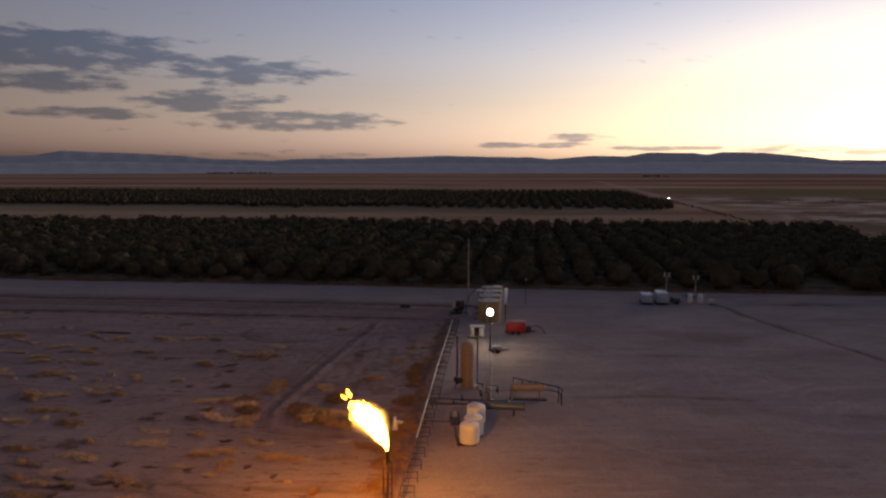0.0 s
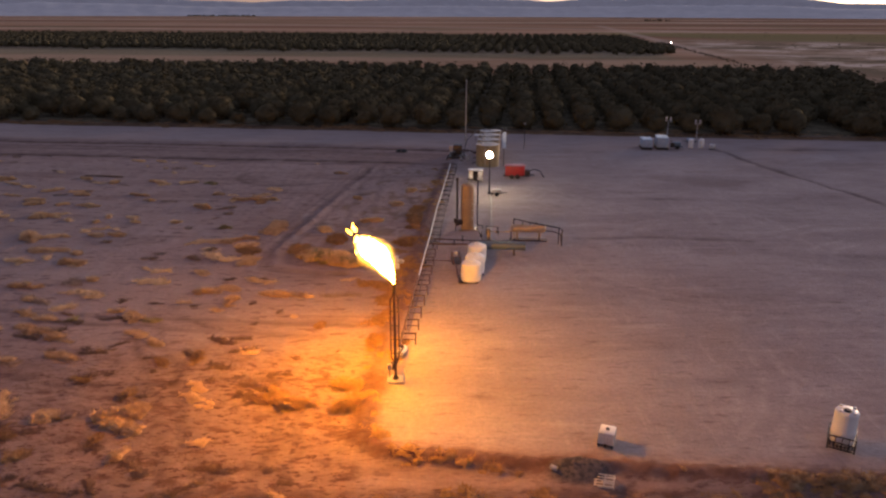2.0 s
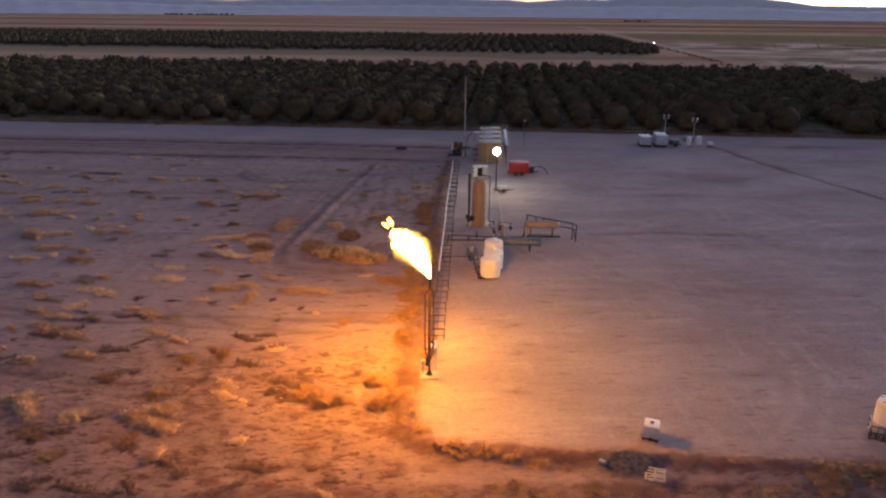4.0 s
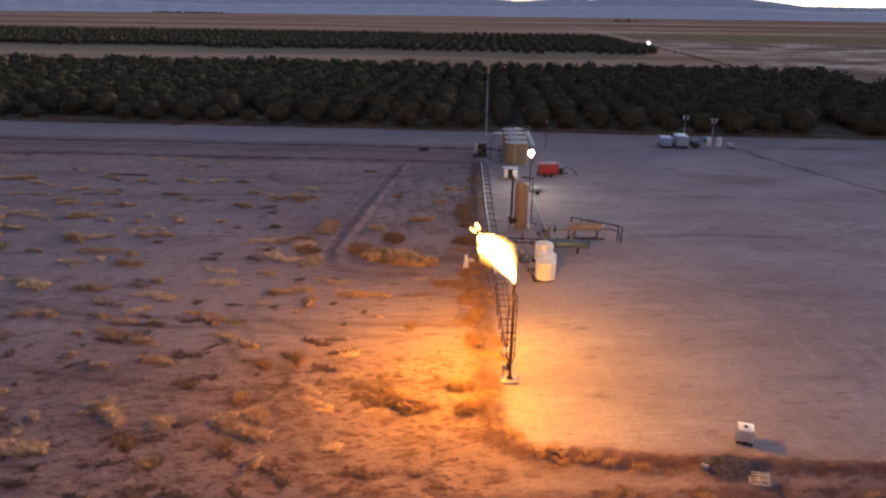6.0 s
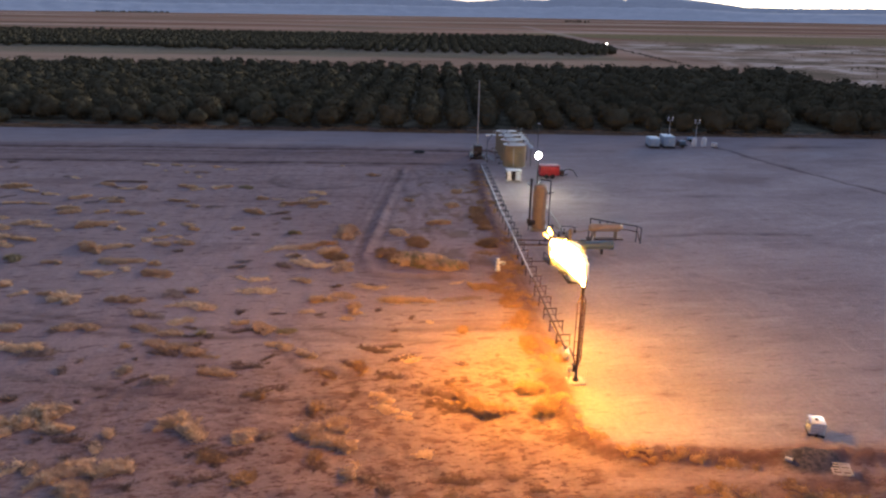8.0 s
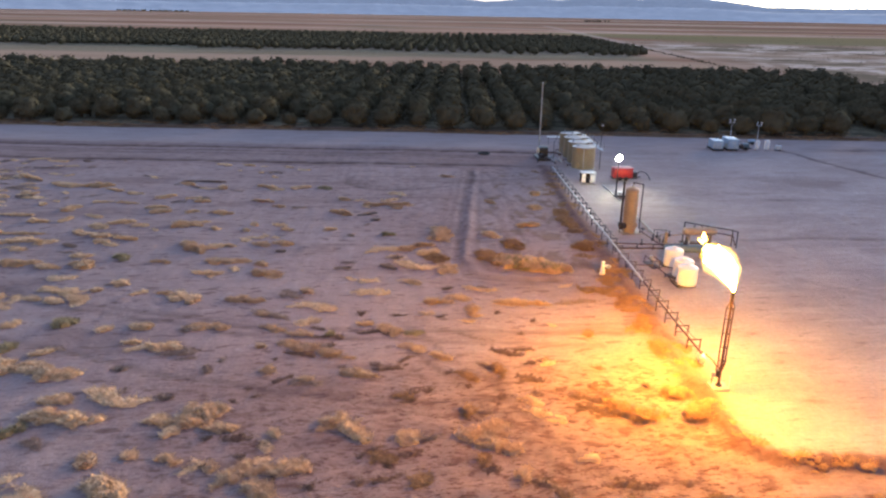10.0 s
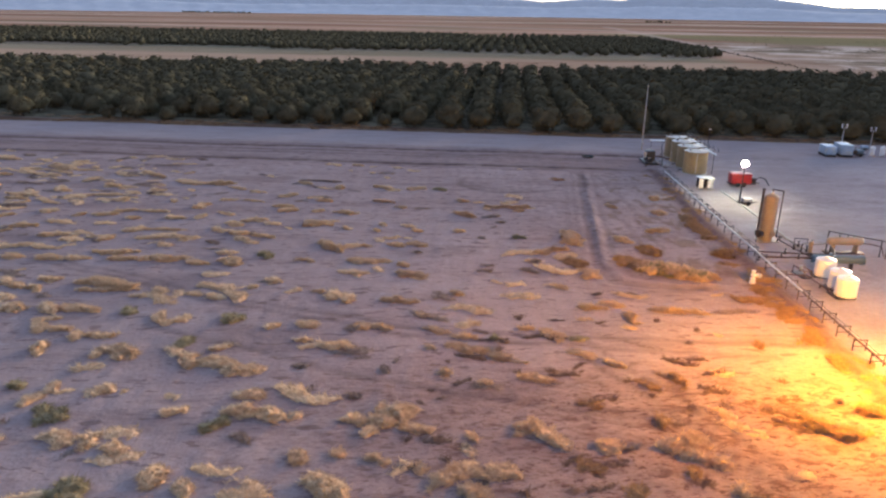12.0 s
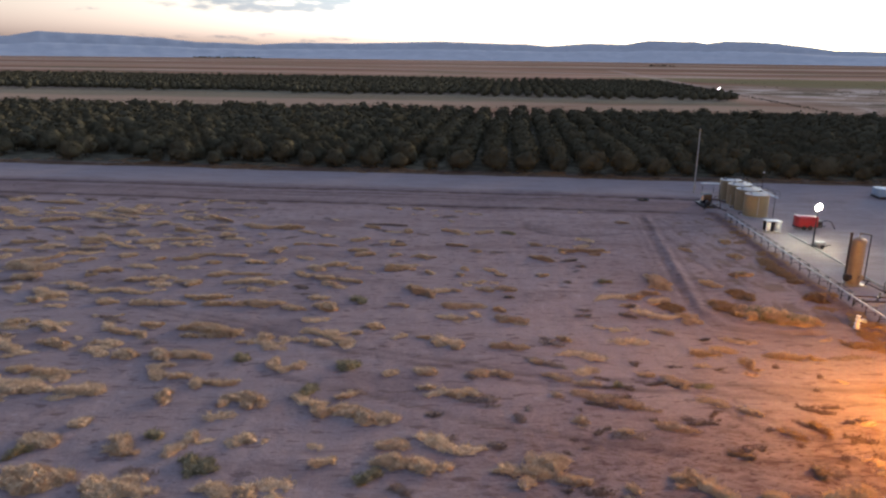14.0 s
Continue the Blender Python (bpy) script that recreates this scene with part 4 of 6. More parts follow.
# ---- equipment shed, trailer, light tower ----
def shed(x, y):
    t = thing("equipment_shed", x, y, 0, -3, "small white open-sided meter shed with a flat roof", "shed")
    part("roof", box(B(), (0, 0, 1.82), (2.4, 1.7, 0.1), 0.03), WHITE_PAINT, t)
    for px in (-1.08, 1.08):
        for py in (-0.75, 0.75):
            part("post", box(B(), (px, py, 0.88), (0.09, 0.09, 1.8), 0.01), WHITE_PAINT, t)
    part("cabinet", box(B(), (-0.72, -0.4, 0.95), (0.55, 0.6, 1.3), 0.03), WHITE_PAINT, t, "white control cabinet")
    part("cabinet", box(B(), (0.68, -0.35, 0.9), (0.65, 0.6, 1.25), 0.03), WHITE_PAINT, t, "white control cabinet")
    part("back_panel", box(B(), (0, 0.7, 0.95), (2.2, 0.05, 1.6), 0.01), DARK_STEEL, t)
    part("pump", lathe(B(), [(0.18, 0.0), (0.22, 0.1), (0.22, 0.5), (0.14, 0.62), (0.05, 0.64)], 16, pose(0, -0.2, 0.15)), DARK_STEEL, t)
    part("floor_slab", box(B(), (0, 0, 0.0), (2.5, 1.9, 0.1), 0.02), BROWN_STEEL, t)
    return t


shed(5.5, 110.7)


def wheel(t, x, y, r=0.38, w=0.24):
    m = pose(x, y, r, 0, 90, 90)
    ty = part("tyre", lathe(B(), [(r * 0.62, -w / 2), (r * 0.94, -w / 2), (r, -w / 3), (r, w / 3), (r * 0.94, w / 2), (r * 0.62, w / 2)], 24, m), RUBBER, t)
    part("rim", lathe(B(), [(r * 0.60, -w * 0.42), (r * 0.60, w * 0.42), (r * 0.2, w * 0.3)], 16, m), GREY_STEEL, ty)


def red_trailer(x, y):
    t = thing("red_trailer", x, y, 0, -3, "red enclosed pump trailer parked on the pad", "trailer")
    part("body", box(B(), (0, 0, 1.28), (3.1, 1.9, 1.55), 0.06), RED_PAINT, t)
    part("roof", box(B(), (0, 0, 2.09), (3.16, 1.96, 0.07), 0.02), RED_PAINT, t)
    for i in range(9):
        part("rib", box(B(), (-1.36 + i * 0.34, -0.97, 1.28), (0.06, 0.05, 1.4), 0.01), RED_PAINT, t)
    part("door", box(B(), (-1.57, 0.1, 1.25), (0.05, 0.8, 1.3), 0.01), RED_PAINT, t)
    part("chassis", box(B(), (0.3, 0, 0.45), (4.2, 1.5, 0.14), 0.02), DARK_STEEL, t)
    for px in (-0.5, 0.45):
        for py in (-0.85, 0.85):
            wheel(t, px, py)
    part("drawbar", path(B(), [(1.9, -0.4, 0.48), (3.2, 0, 0.5), (1.9, 0.4, 0.48)], 0.06, 8), DARK_STEEL, t)
    part("engine", box(B(), (2.05, 0, 0.95), (0.8, 1.1, 0.8), 0.08), DARK_STEEL, t)
    part("hose", path(B(), [(2.3, -0.3, 1.0), (2.8, -0.3, 1.45), (3.5, -0.2, 1.4), (4.1, 0.0, 1.1), (4.6, 0.1, 0.4), (4.8, 0.1, 0.05)], 0.07, 8), RUBBER, t)
    part("jack", rod(B(), (3.0, 0.1, 0.0), (3.0, 0.1, 0.9), 0.04, n=8), GREY_STEEL, t)
    return t


red_trailer(11.95, 112.9)


def light_tower(x, y, turn, lit, h, label, group=""):
    t = thing("light_tower", x, y, 0, turn, label, "light tower", group)
    part("housing", box(B(), (0.75, 0, 0.7), (1.3, 0.9, 0.55), 0.08), GREY_STEEL if lit else PALE_BLUE, t)
    part("chassis", box(B(), (0.55, 0, 0.38), (2.2, 0.9, 0.12), 0.02), DARK_STEEL, t)
    for py in (-0.6, 0.6):
        wheel(t, 0.8, py, 0.3, 0.18)
        part("outrigger", path(B(), [(0.0, py * 0.6, 0.4), (0.0, py * 1.6, 0.35), (0.0, py * 1.6, 0.02)], 0.04, 8), DARK_STEEL, t)
    part("drawbar", rod(B(), (1.5, 0, 0.4), (2.4, 0, 0.42), 0.05, n=8), DARK_STEEL, t)
    part("lower_mast", box(B(), (-0.3, 0, h * 0.28 + 0.3), (0.16, 0.16, h * 0.56), 0.015), DARK_STEEL if lit else GREY_STEEL, t)
    part("upper_mast", box(B(), (-0.3, 0, h * 0.74), (0.10, 0.10, h * 0.46), 0.012), DARK_STEEL if lit else GREY_STEEL, t)
    part("crossbar", box(B(), (-0.3, 0, h - 0.12), (1.3, 0.08, 0.08), 0.01), DARK_STEEL, t)
    if lit:
        # the ring of eight heads is added to imitate the lamps' round bloom
        spots = [(-0.3, -0.2, 0.0, 105, -4)] + [(-0.3 + 0.3 * math.cos(k * 0.7854), -0.12, 0.3 * math.sin(k * 0.7854), 112, -70 + 20 * k) for k in range(8)]
        spots += [(-0.3 + dx, 0.2, 0.0, 120, 180 + dx * 120) for dx in (-0.35, 0.0, 0.35)]
    else:
        spots = [(-0.3 + dx, 0.0, dz, 105, 0) for dx in (-0.42, 0.42) for dz in (-0.22, 0.26)]
    size = 1.12 if lit else 1.0
    for dx, dy, dz, tip, yaw in spots:
        m = pose(dx, dy, h + dz, tip, 0, yaw)
        hd = part("lamp_head", lathe(B(), [(0.08 * size, -0.16), (0.19 * size, -0.02), (0.21 * size, 0.04), (0.18 * size, 0.05)], 14, m), GREY_STEEL, t)
        if lit:
            part("lamp_glass", lathe(B(), [(0.18 * size, 0.056), (0.15 * size, 0.085), (0.06 * size, 0.1)], 14, m), LAMP_GLOW, hd, "glaring white lamp glass")
    return t


light_tower(7.26, 101.25, 0, True, 6.05, "lit mobile light tower with glaring white lamps")


# ---- white polythene tanks ----
def poly_tank(x, y):
    t = thing("chemical_tank", x, y, 0, 0, "white polythene chemical tank on a dark base", "tank", "white chemical tanks")
    R = 1.0
    prof = [(R * 0.97, 0.14), (R, 0.2)]
    for i in range(5):
        z = 0.35 + i * 0.28
        prof += [(R, z), (R + 0.02, z + 0.05), (R, z + 0.1)]
    prof += [(R, 1.78), (R * 0.94, 1.9), (R * 0.7, 2.0), (R * 0.35, 2.08), (0.25, 2.1), (0.25, 2.16), (0.05, 2.17)]
    part("body", lathe(B(), prof, 40), POLY, t)
    part("lid", lathe(B(), [(0.26, 2.13), (0.27, 2.2), (0.2, 2.23), (0.04, 2.24)], 20), POLY, t)
    part("base", box(B(), (-0.3, 0.15, 0.04), (1.9, 1.9, 0.2), 0.03), DARK_STEEL, t, "dark steel containment base")
    part("outlet", path(B(), [(-0.9, -0.2, 0.3), (-1.2, -0.25, 0.3), (-1.2, -0.25, 0.05)], 0.04, 8), DARK_STEEL, t)
    return t


poly = poly_tank(2.62, 66.85)
copy_thing(poly, pose(3.12, 68.95, 0, 0, 0, 20))
copy_thing(poly, pose(3.52, 72.35, 0, 0, 0, -15))


# ---- horizontal vessels and piping ----
def blue_vessel():
    t = thing("pipeline_vessel", 6.3, 74.9, 0, -6, "dull blue horizontal steel vessel on short legs", "vessel")
    m = pose(0, 0, 1.0, 0, 90, 0)
    part("shell", lathe(B(), [(0.1, -2.7), (0.36, -2.66), (0.45, -2.5), (0.45, 2.35), (0.52, 2.36), (0.52, 2.46), (0.45, 2.47), (0.45, 2.6), (0.52, 2.6), (0.52, 2.72), (0.1, 2.74)], 28, m), BLUE_STEEL, t)
    for px in (-1.7, 1.5):
        part("saddle", box(B(), (px, 0, 0.35), (0.18, 0.6, 0.78), 0.02), DARK_STEEL, t)
    part("nozzle", lathe(B(), [(0.1, 1.3), (0.1, 1.6), (0.18, 1.6), (0.18, 1.68)], 14, pose(-0.8, 0, 0)), BLUE_STEEL, t)
    part("inlet", path(B(), [(-2.6, 0, 1.0), (-4.2, 0.1, 1.0), (-5.6, 0.2, 0.9), (-8.2, 0.2, 0.9)], 0.1, 12), RUST, t)
    return t


def tan_vessel():
    t = thing("horizontal_separator", 10.0, 80.0, 0, -4, "pale brown horizontal separator with a pipe frame", "vessel")
    m = pose(0, 0, 1.45, 0, 90, 0)
    part("shell", lathe(B(), [(0.06, -2.1), (0.28, -2.02), (0.44, -1.85), (0.48, -1.6), (0.48, 1.6), (0.44, 1.85), (0.28, 2.02), (0.06, 2.1)], 28, m), material("buff_steel", (0.37, 0.32, 0.27), 0.5, 0.0, (0.27, 0.21, 0.16), 0.8, 0.6, 0.05), t)
    for px in (-1.3, 1.3):
        part("saddle", box(B(), (px, 0, 0.55), (0.2, 0.8, 1.05), 0.02), BROWN_STEEL, t)
    part("skid", box(B(), (0, 0, 0.04), (4.4, 0.9, 0.16), 0.02), RUST, t)
    part("overhead_pipe", path(B(), [(-1.7, 0.6, 1.5), (-1.7, 0.6, 2.4), (0.8, -0.3, 2.15), (3.45, -1.2, 1.95)], 0.07, 10), DARK_STEEL, t, "dark overhead pipe")
    for px, py in ((3.45, -1.2), (3.75, -1.9)):
        part("post", rod(B(), (px, py, 0.0), (px, py, 1.95), 0.06, n=10), DARK_STEEL, t)
    part("end_rail", rod(B(), (3.45, -1.2, 1.95), (3.75, -1.9, 1.95), 0.05, n=8), DARK_STEEL, t)
    part("outlet_pipe", path(B(), [(2.0, 0, 1.2), (2.9, -0.3, 1.2), (3.7, -0.9, 1.1), (3.75, -1.6, 0.2)], 0.06, 10), RUST, t)
    for px in (-0.7, 0.2, 0.9):
        v = lathe(B(), [(0.06, 1.85), (0.06, 1.98), (0.12, 1.98), (0.12, 2.04), (0.06, 2.06), (0.06, 2.14), (0.1, 2.15), (0.1, 2.19)], 12, pose(px, 0, 0))
        part("valve", v, DARK_STEEL, t)
    return t


def header():
    t = thing("pipe_manifold", 0, 0, 0, 0, "low manifold of rusty pipes and valves between the vessels", "pipes")
    runs = [[(-1.2, 77.2, 0.55), (3.6, 76.6, 0.55), (7.0, 76.4, 0.55), (8.2, 78.8, 0.7), (8.3, 79.8, 1.0)], [(-1.0, 78.6, 0.6), (4.4, 77.8, 0.6), (7.6, 77.6, 0.6)],
            [(4.9, 84.8, 0.5), (5.3, 82.0, 0.5), (5.4, 78.4, 0.5), (5.4, 76.7, 0.55)], [(4.2, 84.0, 0.35), (4.5, 80.0, 0.35), (4.6, 76.8, 0.5)], [(5.4, 80.6, 0.9), (7.2, 80.3, 0.9), (8.0, 80.1, 1.1)],
            [(-2.0, 71.6, 0.5), (1.0, 71.2, 0.5), (1.3, 69.0, 0.4), (1.3, 67.0, 0.3)]]
    for k, r in enumerate(runs):
        part("pipe", path(B(), r, 0.09 if k < 2 else 0.06, 10), RUST if k % 2 else BROWN_STEEL, t)
        for px, py, pz in r[::2]:
            part("stand", box(B(), (px, py, pz / 2 - 0.05), (0.12, 0.12, pz), 0.01), DARK_STEEL, t)
    for px, py, pz in ((1.2, 77.0, 0.55), (3.0, 76.7, 0.55), (2.2, 78.2, 0.6), (5.3, 81.2, 0.5), (5.35, 79.4, 0.5), (4.5, 80.6, 0.35), (6.4, 80.4, 0.9)):
        v = lathe(B(), [(0.16, -0.16), (0.18, -0.1), (0.18, 0.1), (0.1, 0.16), (0.06, 0.2), (0.06, 0.45), (0.17, 0.46), (0.17, 0.5), (0.05, 0.51)], 14, pose(px, py, pz))
        part("valve", v, DARK_STEEL, t)
    part("upright_manifold", box(B(), (5.25, 78.6, 1.0), (0.35, 0.3, 1.7), 0.04), BROWN_STEEL, t)
    part("rail", path(B(), [(5.2, 82.0, 0.0), (5.2, 82.0, 1.1), (6.6, 81.7, 1.1), (6.6, 81.7, 0.0)], 0.04, 8), DARK_STEEL, t)
    return t


blue_vessel()
tan_vessel()
header()


def meter_stand(x, y):
    t = thing("meter_skid", x, y, 0, 4, "low rusty meter skid with two pipe frames", "skid")
    for dx in (-0.4, 0.4):
        part("frame", path(B(), [(dx, -1.0, 0.0), (dx, -1.0, 0.8), (dx, 1.0, 0.8), (dx, 1.0, 0.0)], 0.05, 8), RUST, t)
    part("crosspiece", rod(B(), (-0.45, -1.0, 0.8), (0.45, -1.0, 0.8), 0.04, n=8), RUST, t)
    part("meter", lathe(B(), [(0.14, 0.55), (0.2, 0.6), (0.2, 0.95), (0.1, 1.05)], 14, pose(0, 0.3, 0)), GREY_STEEL, t)
    part("skid_base", box(B(), (0, 0, 0.05), (1.1, 2.3, 0.12), 0.02), DARK_STEEL, t)
    return t


meter_stand(1.3, 72.6)


def curb_line():
    t = thing("pipe_curb", 0, 0, 0, 0, "low dusty concrete curb beside the equipment row", "curb")
    pts = [(5.55, 80.0), (6.1, 86.0), (6.6, 92.5), (7.1, 99.0), (7.6, 109.5)]
    for a, b in zip(pts, pts[1:]):
        d = Vector((b[0] - a[0], b[1] - a[1], 0))
        m = Matrix.Translation(((a[0] + b[0]) / 2, (a[1] + b[1]) / 2, 0.1)) @ d.to_track_quat("Y", "Z").to_matrix().to_4x4()
        part("curb", box(B(), (0, 0, -0.06), (0.22, d.length - 0.04, 0.24), 0.03, m), CONCRETE, t)
    return t


curb_line()


# ---- wellhead ----
def wellhead(x, y):
    t = thing("wellhead", x, y, level(x, y), 0, "white painted wellhead valve tree beside the berm", "wellhead")
    part("casing", lathe(B(), [(0.3, -0.1), (0.3, 0.25), (0.22, 0.27), (0.22, 0.5), (0.3, 0.5), (0.3, 0.58), (0.15, 0.6)], 18), WHITE_PAINT, t)
    part("tree", lathe(B(), [(0.14, 0.55), (0.14, 0.8), (0.24, 0.82), (0.24, 1.05), (0.14, 1.07), (0.14, 1.3), (0.22, 1.3), (0.22, 1.4), (0.08, 1.42)], 18), WHITE_PAINT, t)
    part("wing_valve", lathe(B(), [(0.1, 0.1), (0.1, 0.3), (0.18, 0.32), (0.18, 0.6), (0.1, 0.62), (0.1, 0.8)], 14, pose(0, 0, 0.93, 0, 90, -10)), WHITE_PAINT, t)
    part("hand_wheel", lathe(B(), [(0.2, 0.0), (0.2, 0.04)], 16, pose(0.5, -0.3, 0.93, 90, 0, -10)), GREY_STEEL, t)
    part("stem", rod(B(), (0.47, -0.1, 0.93), (0.5, -0.3, 0.93), 0.03, n=8), GREY_STEEL, t)
    return t


wellhead(-5.0, 70.3)


# ---- totes, pallet and caged tank at the pad's near edge ----
def ibc_tote(x, y, turn, label):
    z = level(x, y)
    t = thing("ibc_tote", x, y, z, turn, label, "tote", "plastic liquid totes")
    b = B()
    for dx in (-0.42, 0, 0.42):
        box(b, (dx, 0, 0.06), (0.12, 1.1, 0.14), 0.01)
    part("pallet_base", box(b, (0, 0, 0.15), (1.0, 1.15, 0.05), 0.01), DARK_STEEL, t)
    part("bottle", box(B(), (0, 0, 0.68), (0.96, 1.1, 1.0), 0.09), POLY, t)
    part("cap", lathe(B(), [(0.13, 1.16), (0.13, 1.24), (0.1, 1.25)], 16), DARK_STEEL, t, "dark screw cap")
    b = B()
    for s in (-1, 1):
        for z_ in (0.25, 0.5, 0.75, 1.0, 1.14):
            box(b, (0, s * 0.57, z_), (1.02, 0.02, 0.02), 0)
            box(b, (s * 0.5, 0, z_), (0.02, 1.16, 0.02), 0)
        for k in range(6):
            box(b, (-0.5 + k * 0.2, s * 0.57, 0.68), (0.018, 0.018, 0.98), 0)
            box(b, (s * 0.5, -0.55 + k * 0.22, 0.68), (0.018, 0.018, 0.98), 0)
    part("cage", b, GREY_STEEL, t, "galvanised wire cage")
    part("drain_valve", lathe(B(), [(0.06, 0), (0.06, 0.12), (0.08, 0.12), (0.08, 0.16)], 12, pose(0, -0.5, 0.28, 90, 0, 0)), DARK_STEEL, t)
    t.scale = (0.98, 0.98, 0.84)
    return t


ibc_tote(9.75, 38.75, -22, "white plastic tote in a wire cage at the pad's edge")


def pallet(x, y, turn):
    t = thing("pallet", x, y, level(x, y) + 0.02, turn, "weathered wooden pallet lying on the soil", "pallet")
    t.rotation_euler = (radians(6), radians(-4), radians(turn))
    for dx in (-0.5, 0, 0.5):
        part("bearer", box(B(), (dx, 0, 0.06), (0.09, 1.0, 0.09), 0.008), PALE_WOOD, t)
    for i in range(5):
        part("slat", box(B(), (0, -0.46 + i * 0.23, 0.12), (1.15, 0.085, 0.022), 0.005), PALE_WOOD, t)
    for i in range(3):
        part("bottom_slat", box(B(), (0, -0.43 + i * 0.43, 0.004), (1.15, 0.1, 0.022), 0.005), PALE_WOOD, t)
    return t


pallet(8.65, 34.6, -20)


def caged_tank(x, y):
    t = thing("caged_tank", x, y, level(x, y), -30, "large white polythene tank in a dark steel cradle", "tank")
    R, W = 0.68, 0.74
    part("body", lathe(B(), [(R * 0.9, 0.3), (R, 0.4), (R, 1.05), (R + 0.02, 1.09), (R, 1.13), (R, 2.3), (R * 0.96, 2.42), (R * 0.84, 2.5), (0.3, 2.54), (0.26, 2.58), (0.05, 2.6)], 36), POLY, t)
    part("lid", lathe(B(), [(0.2, 2.55), (0.22, 2.66), (0.16, 2.7), (0.04, 2.71)], 20, pose(0, -0.2, -0.04)), DARK_STEEL, t, "dark screw lid")
    for k in range(4):
        a = math.radians(45 + 90 * k)
        part("lifting_lug", box(B(), (0.52 * math.cos(a), 0.52 * math.sin(a), 2.52), (0.2, 0.2, 0.16), 0.05), POLY, t)
    for sx in (-W, W):
        for sy in (-W, W):
            part("upright", box(B(), (sx, sy, 0.48), (0.07, 0.07, 0.96), 0.01), DARK_STEEL, t)
    for z in (0.1, 0.5, 0.93):
        b = B()
        for q in (-W, W):
            box(b, (0, q, z), (2 * W, 0.06, 0.06), 0.01)
            box(b, (q, 0, z), (0.06, 2 * W, 0.06), 0.01)
        part("rail", b, DARK_STEEL, t)
    b = B()
    for k in range(7):
        box(b, (-0.63 + k * 0.21, 0, 0.24), (0.1, 2 * W - 0.04, 0.08), 0.01)
    part("deck", b, DARK_STEEL, t)
    for k in range(3):
        for q in (-W, W):
            part("bar", box(B(), (-0.37 + k * 0.37, q, 0.5), (0.04, 0.04, 0.9), 0.008), DARK_STEEL, t)
    return t


caged_tank(24.35, 38.5)

# a stray can near the heap
can = thing("steel_can", 5.9, 35.6, level(5.9, 35.6), 20, "small rusty steel can lying on the soil", "can")
part("can_body", lathe(B(), [(0.12, -0.2), (0.14, -0.19), (0.14, 0.19), (0.12, 0.2)], 16, pose(0, 0, 0.13, 90, 0, 30)), GREY_STEEL, can)


# ---- equipment by the far road ----
def generator(x, y, turn, w, l, h, label):
    t = thing("generator_unit", x, y, 0, turn, label, "generator", "generator units by the road")
    part("enclosure", box(B(), (0, 0, 0.42 + h / 2), (w, l, h), 0.08), PALE_BLUE, t)
    part("skid", box(B(), (0, 0, 0.22), (w + 0.1, l + 0.3, 0.36), 0.03), DARK_STEEL, t)
    part("roof_plate", box(B(), (0, 0, 0.45 + h), (w + 0.06, l + 0.06, 0.07), 0.02), PALE_BLUE, t)
    for s in (-0.25, 0.25):
        part("door", box(B(), (s * w, -l / 2 - 0.02, 0.42 + h * 0.5), (w * 0.42, 0.04, h * 0.8), 0.015), PALE_BLUE, t)
    for k in range(3):
        part("louvre", box(B(), (w / 2 + 0.02, -l * 0.3 + k * l * 0.3, 0.42 + h * 0.55), (0.05, l * 0.2, h * 0.5), 0.01), GREY_STEEL, t)
    part("exhaust", rod(B(), (w * 0.2, l * 0.3, 0.4 + h), (w * 0.2, l * 0.3, 0.85 + h), 0.07, n=10), DARK_STEEL, t)
    return t


generator(40.9, 139.3, -9, 1.95, 3.6, 1.5, "low pale blue generator unit on a skid")
generator(44.0, 139.4, -9, 2.15, 4.0, 1.85, "taller pale blue generator unit on a skid")


def pump_trailer(x, y):
    t = thing("pump_trailer", x, y, 0, -9, "dark blue pump on a small trailer", "pump")
    part("engine", box(B(), (0, 0, 0.95), (1.5, 1.1, 0.8), 0.1), BLUE_STEEL, t)
    part("pump_body", lathe(B(), [(0.3, 0), (0.42, 0.1), (0.42, 0.35), (0.2, 0.5)], 18, pose(-0.9, -0.3, 0.9, 90, 0, 0)), DARK_STEEL, t)
    part("chassis", box(B(), (0, 0, 0.45), (2.4, 1.2, 0.15), 0.02), DARK_STEEL, t)
    for py in (-0.7, 0.7):
        wheel(t, 0.1, py, 0.36, 0.22)
    part("frame", path(B(), [(-1.0, -0.5, 0.5), (-1.0, -0.5, 1.6), (-1.0, 0.5, 1.6), (-1.0, 0.5, 0.5)], 0.04, 8), DARK_STEEL, t)
    return t


pump_trailer(46.8, 138.6)


def upright_tank(x, y, r, h):
    t = thing("water_tank", x, y, 0, 0, "small upright white plastic tank by the road", "tank", "small white tanks by the road")
    part("body", lathe(B(), [(r * 0.95, 0), (r, 0.1), (r, h * 0.85), (r * 0.85, h * 0.95), (r * 0.4, h), (0.05, h + 0.02)], 28), POLY, t)
    part("lid", lathe(B(), [(0.2, h - 0.02), (0.22, h + 0.08), (0.05, h + 0.1)], 14), POLY, t)
    part("outlet", rod(B(), (0, -r + 0.05, 0.2), (0, -r - 0.2, 0.2), 0.05, n=8), DARK_STEEL, t)
    return t


upright_tank(49.9, 139.4, 0.5, 1.8)
upright_tank(51.9, 139.2, 0.52, 1.9)
ibc_tote(53.8, 138.3, -10, "grey white plastic tote beside the small tanks")
light_tower(46.5, 145.0, 170, False, 4.9, "unlit mobile light tower with its mast raised", "unlit light towers by the road")
light_tower(52.6, 145.0, 170, False, 4.3, "unlit mobile light tower with its mast raised", "unlit light towers by the road")


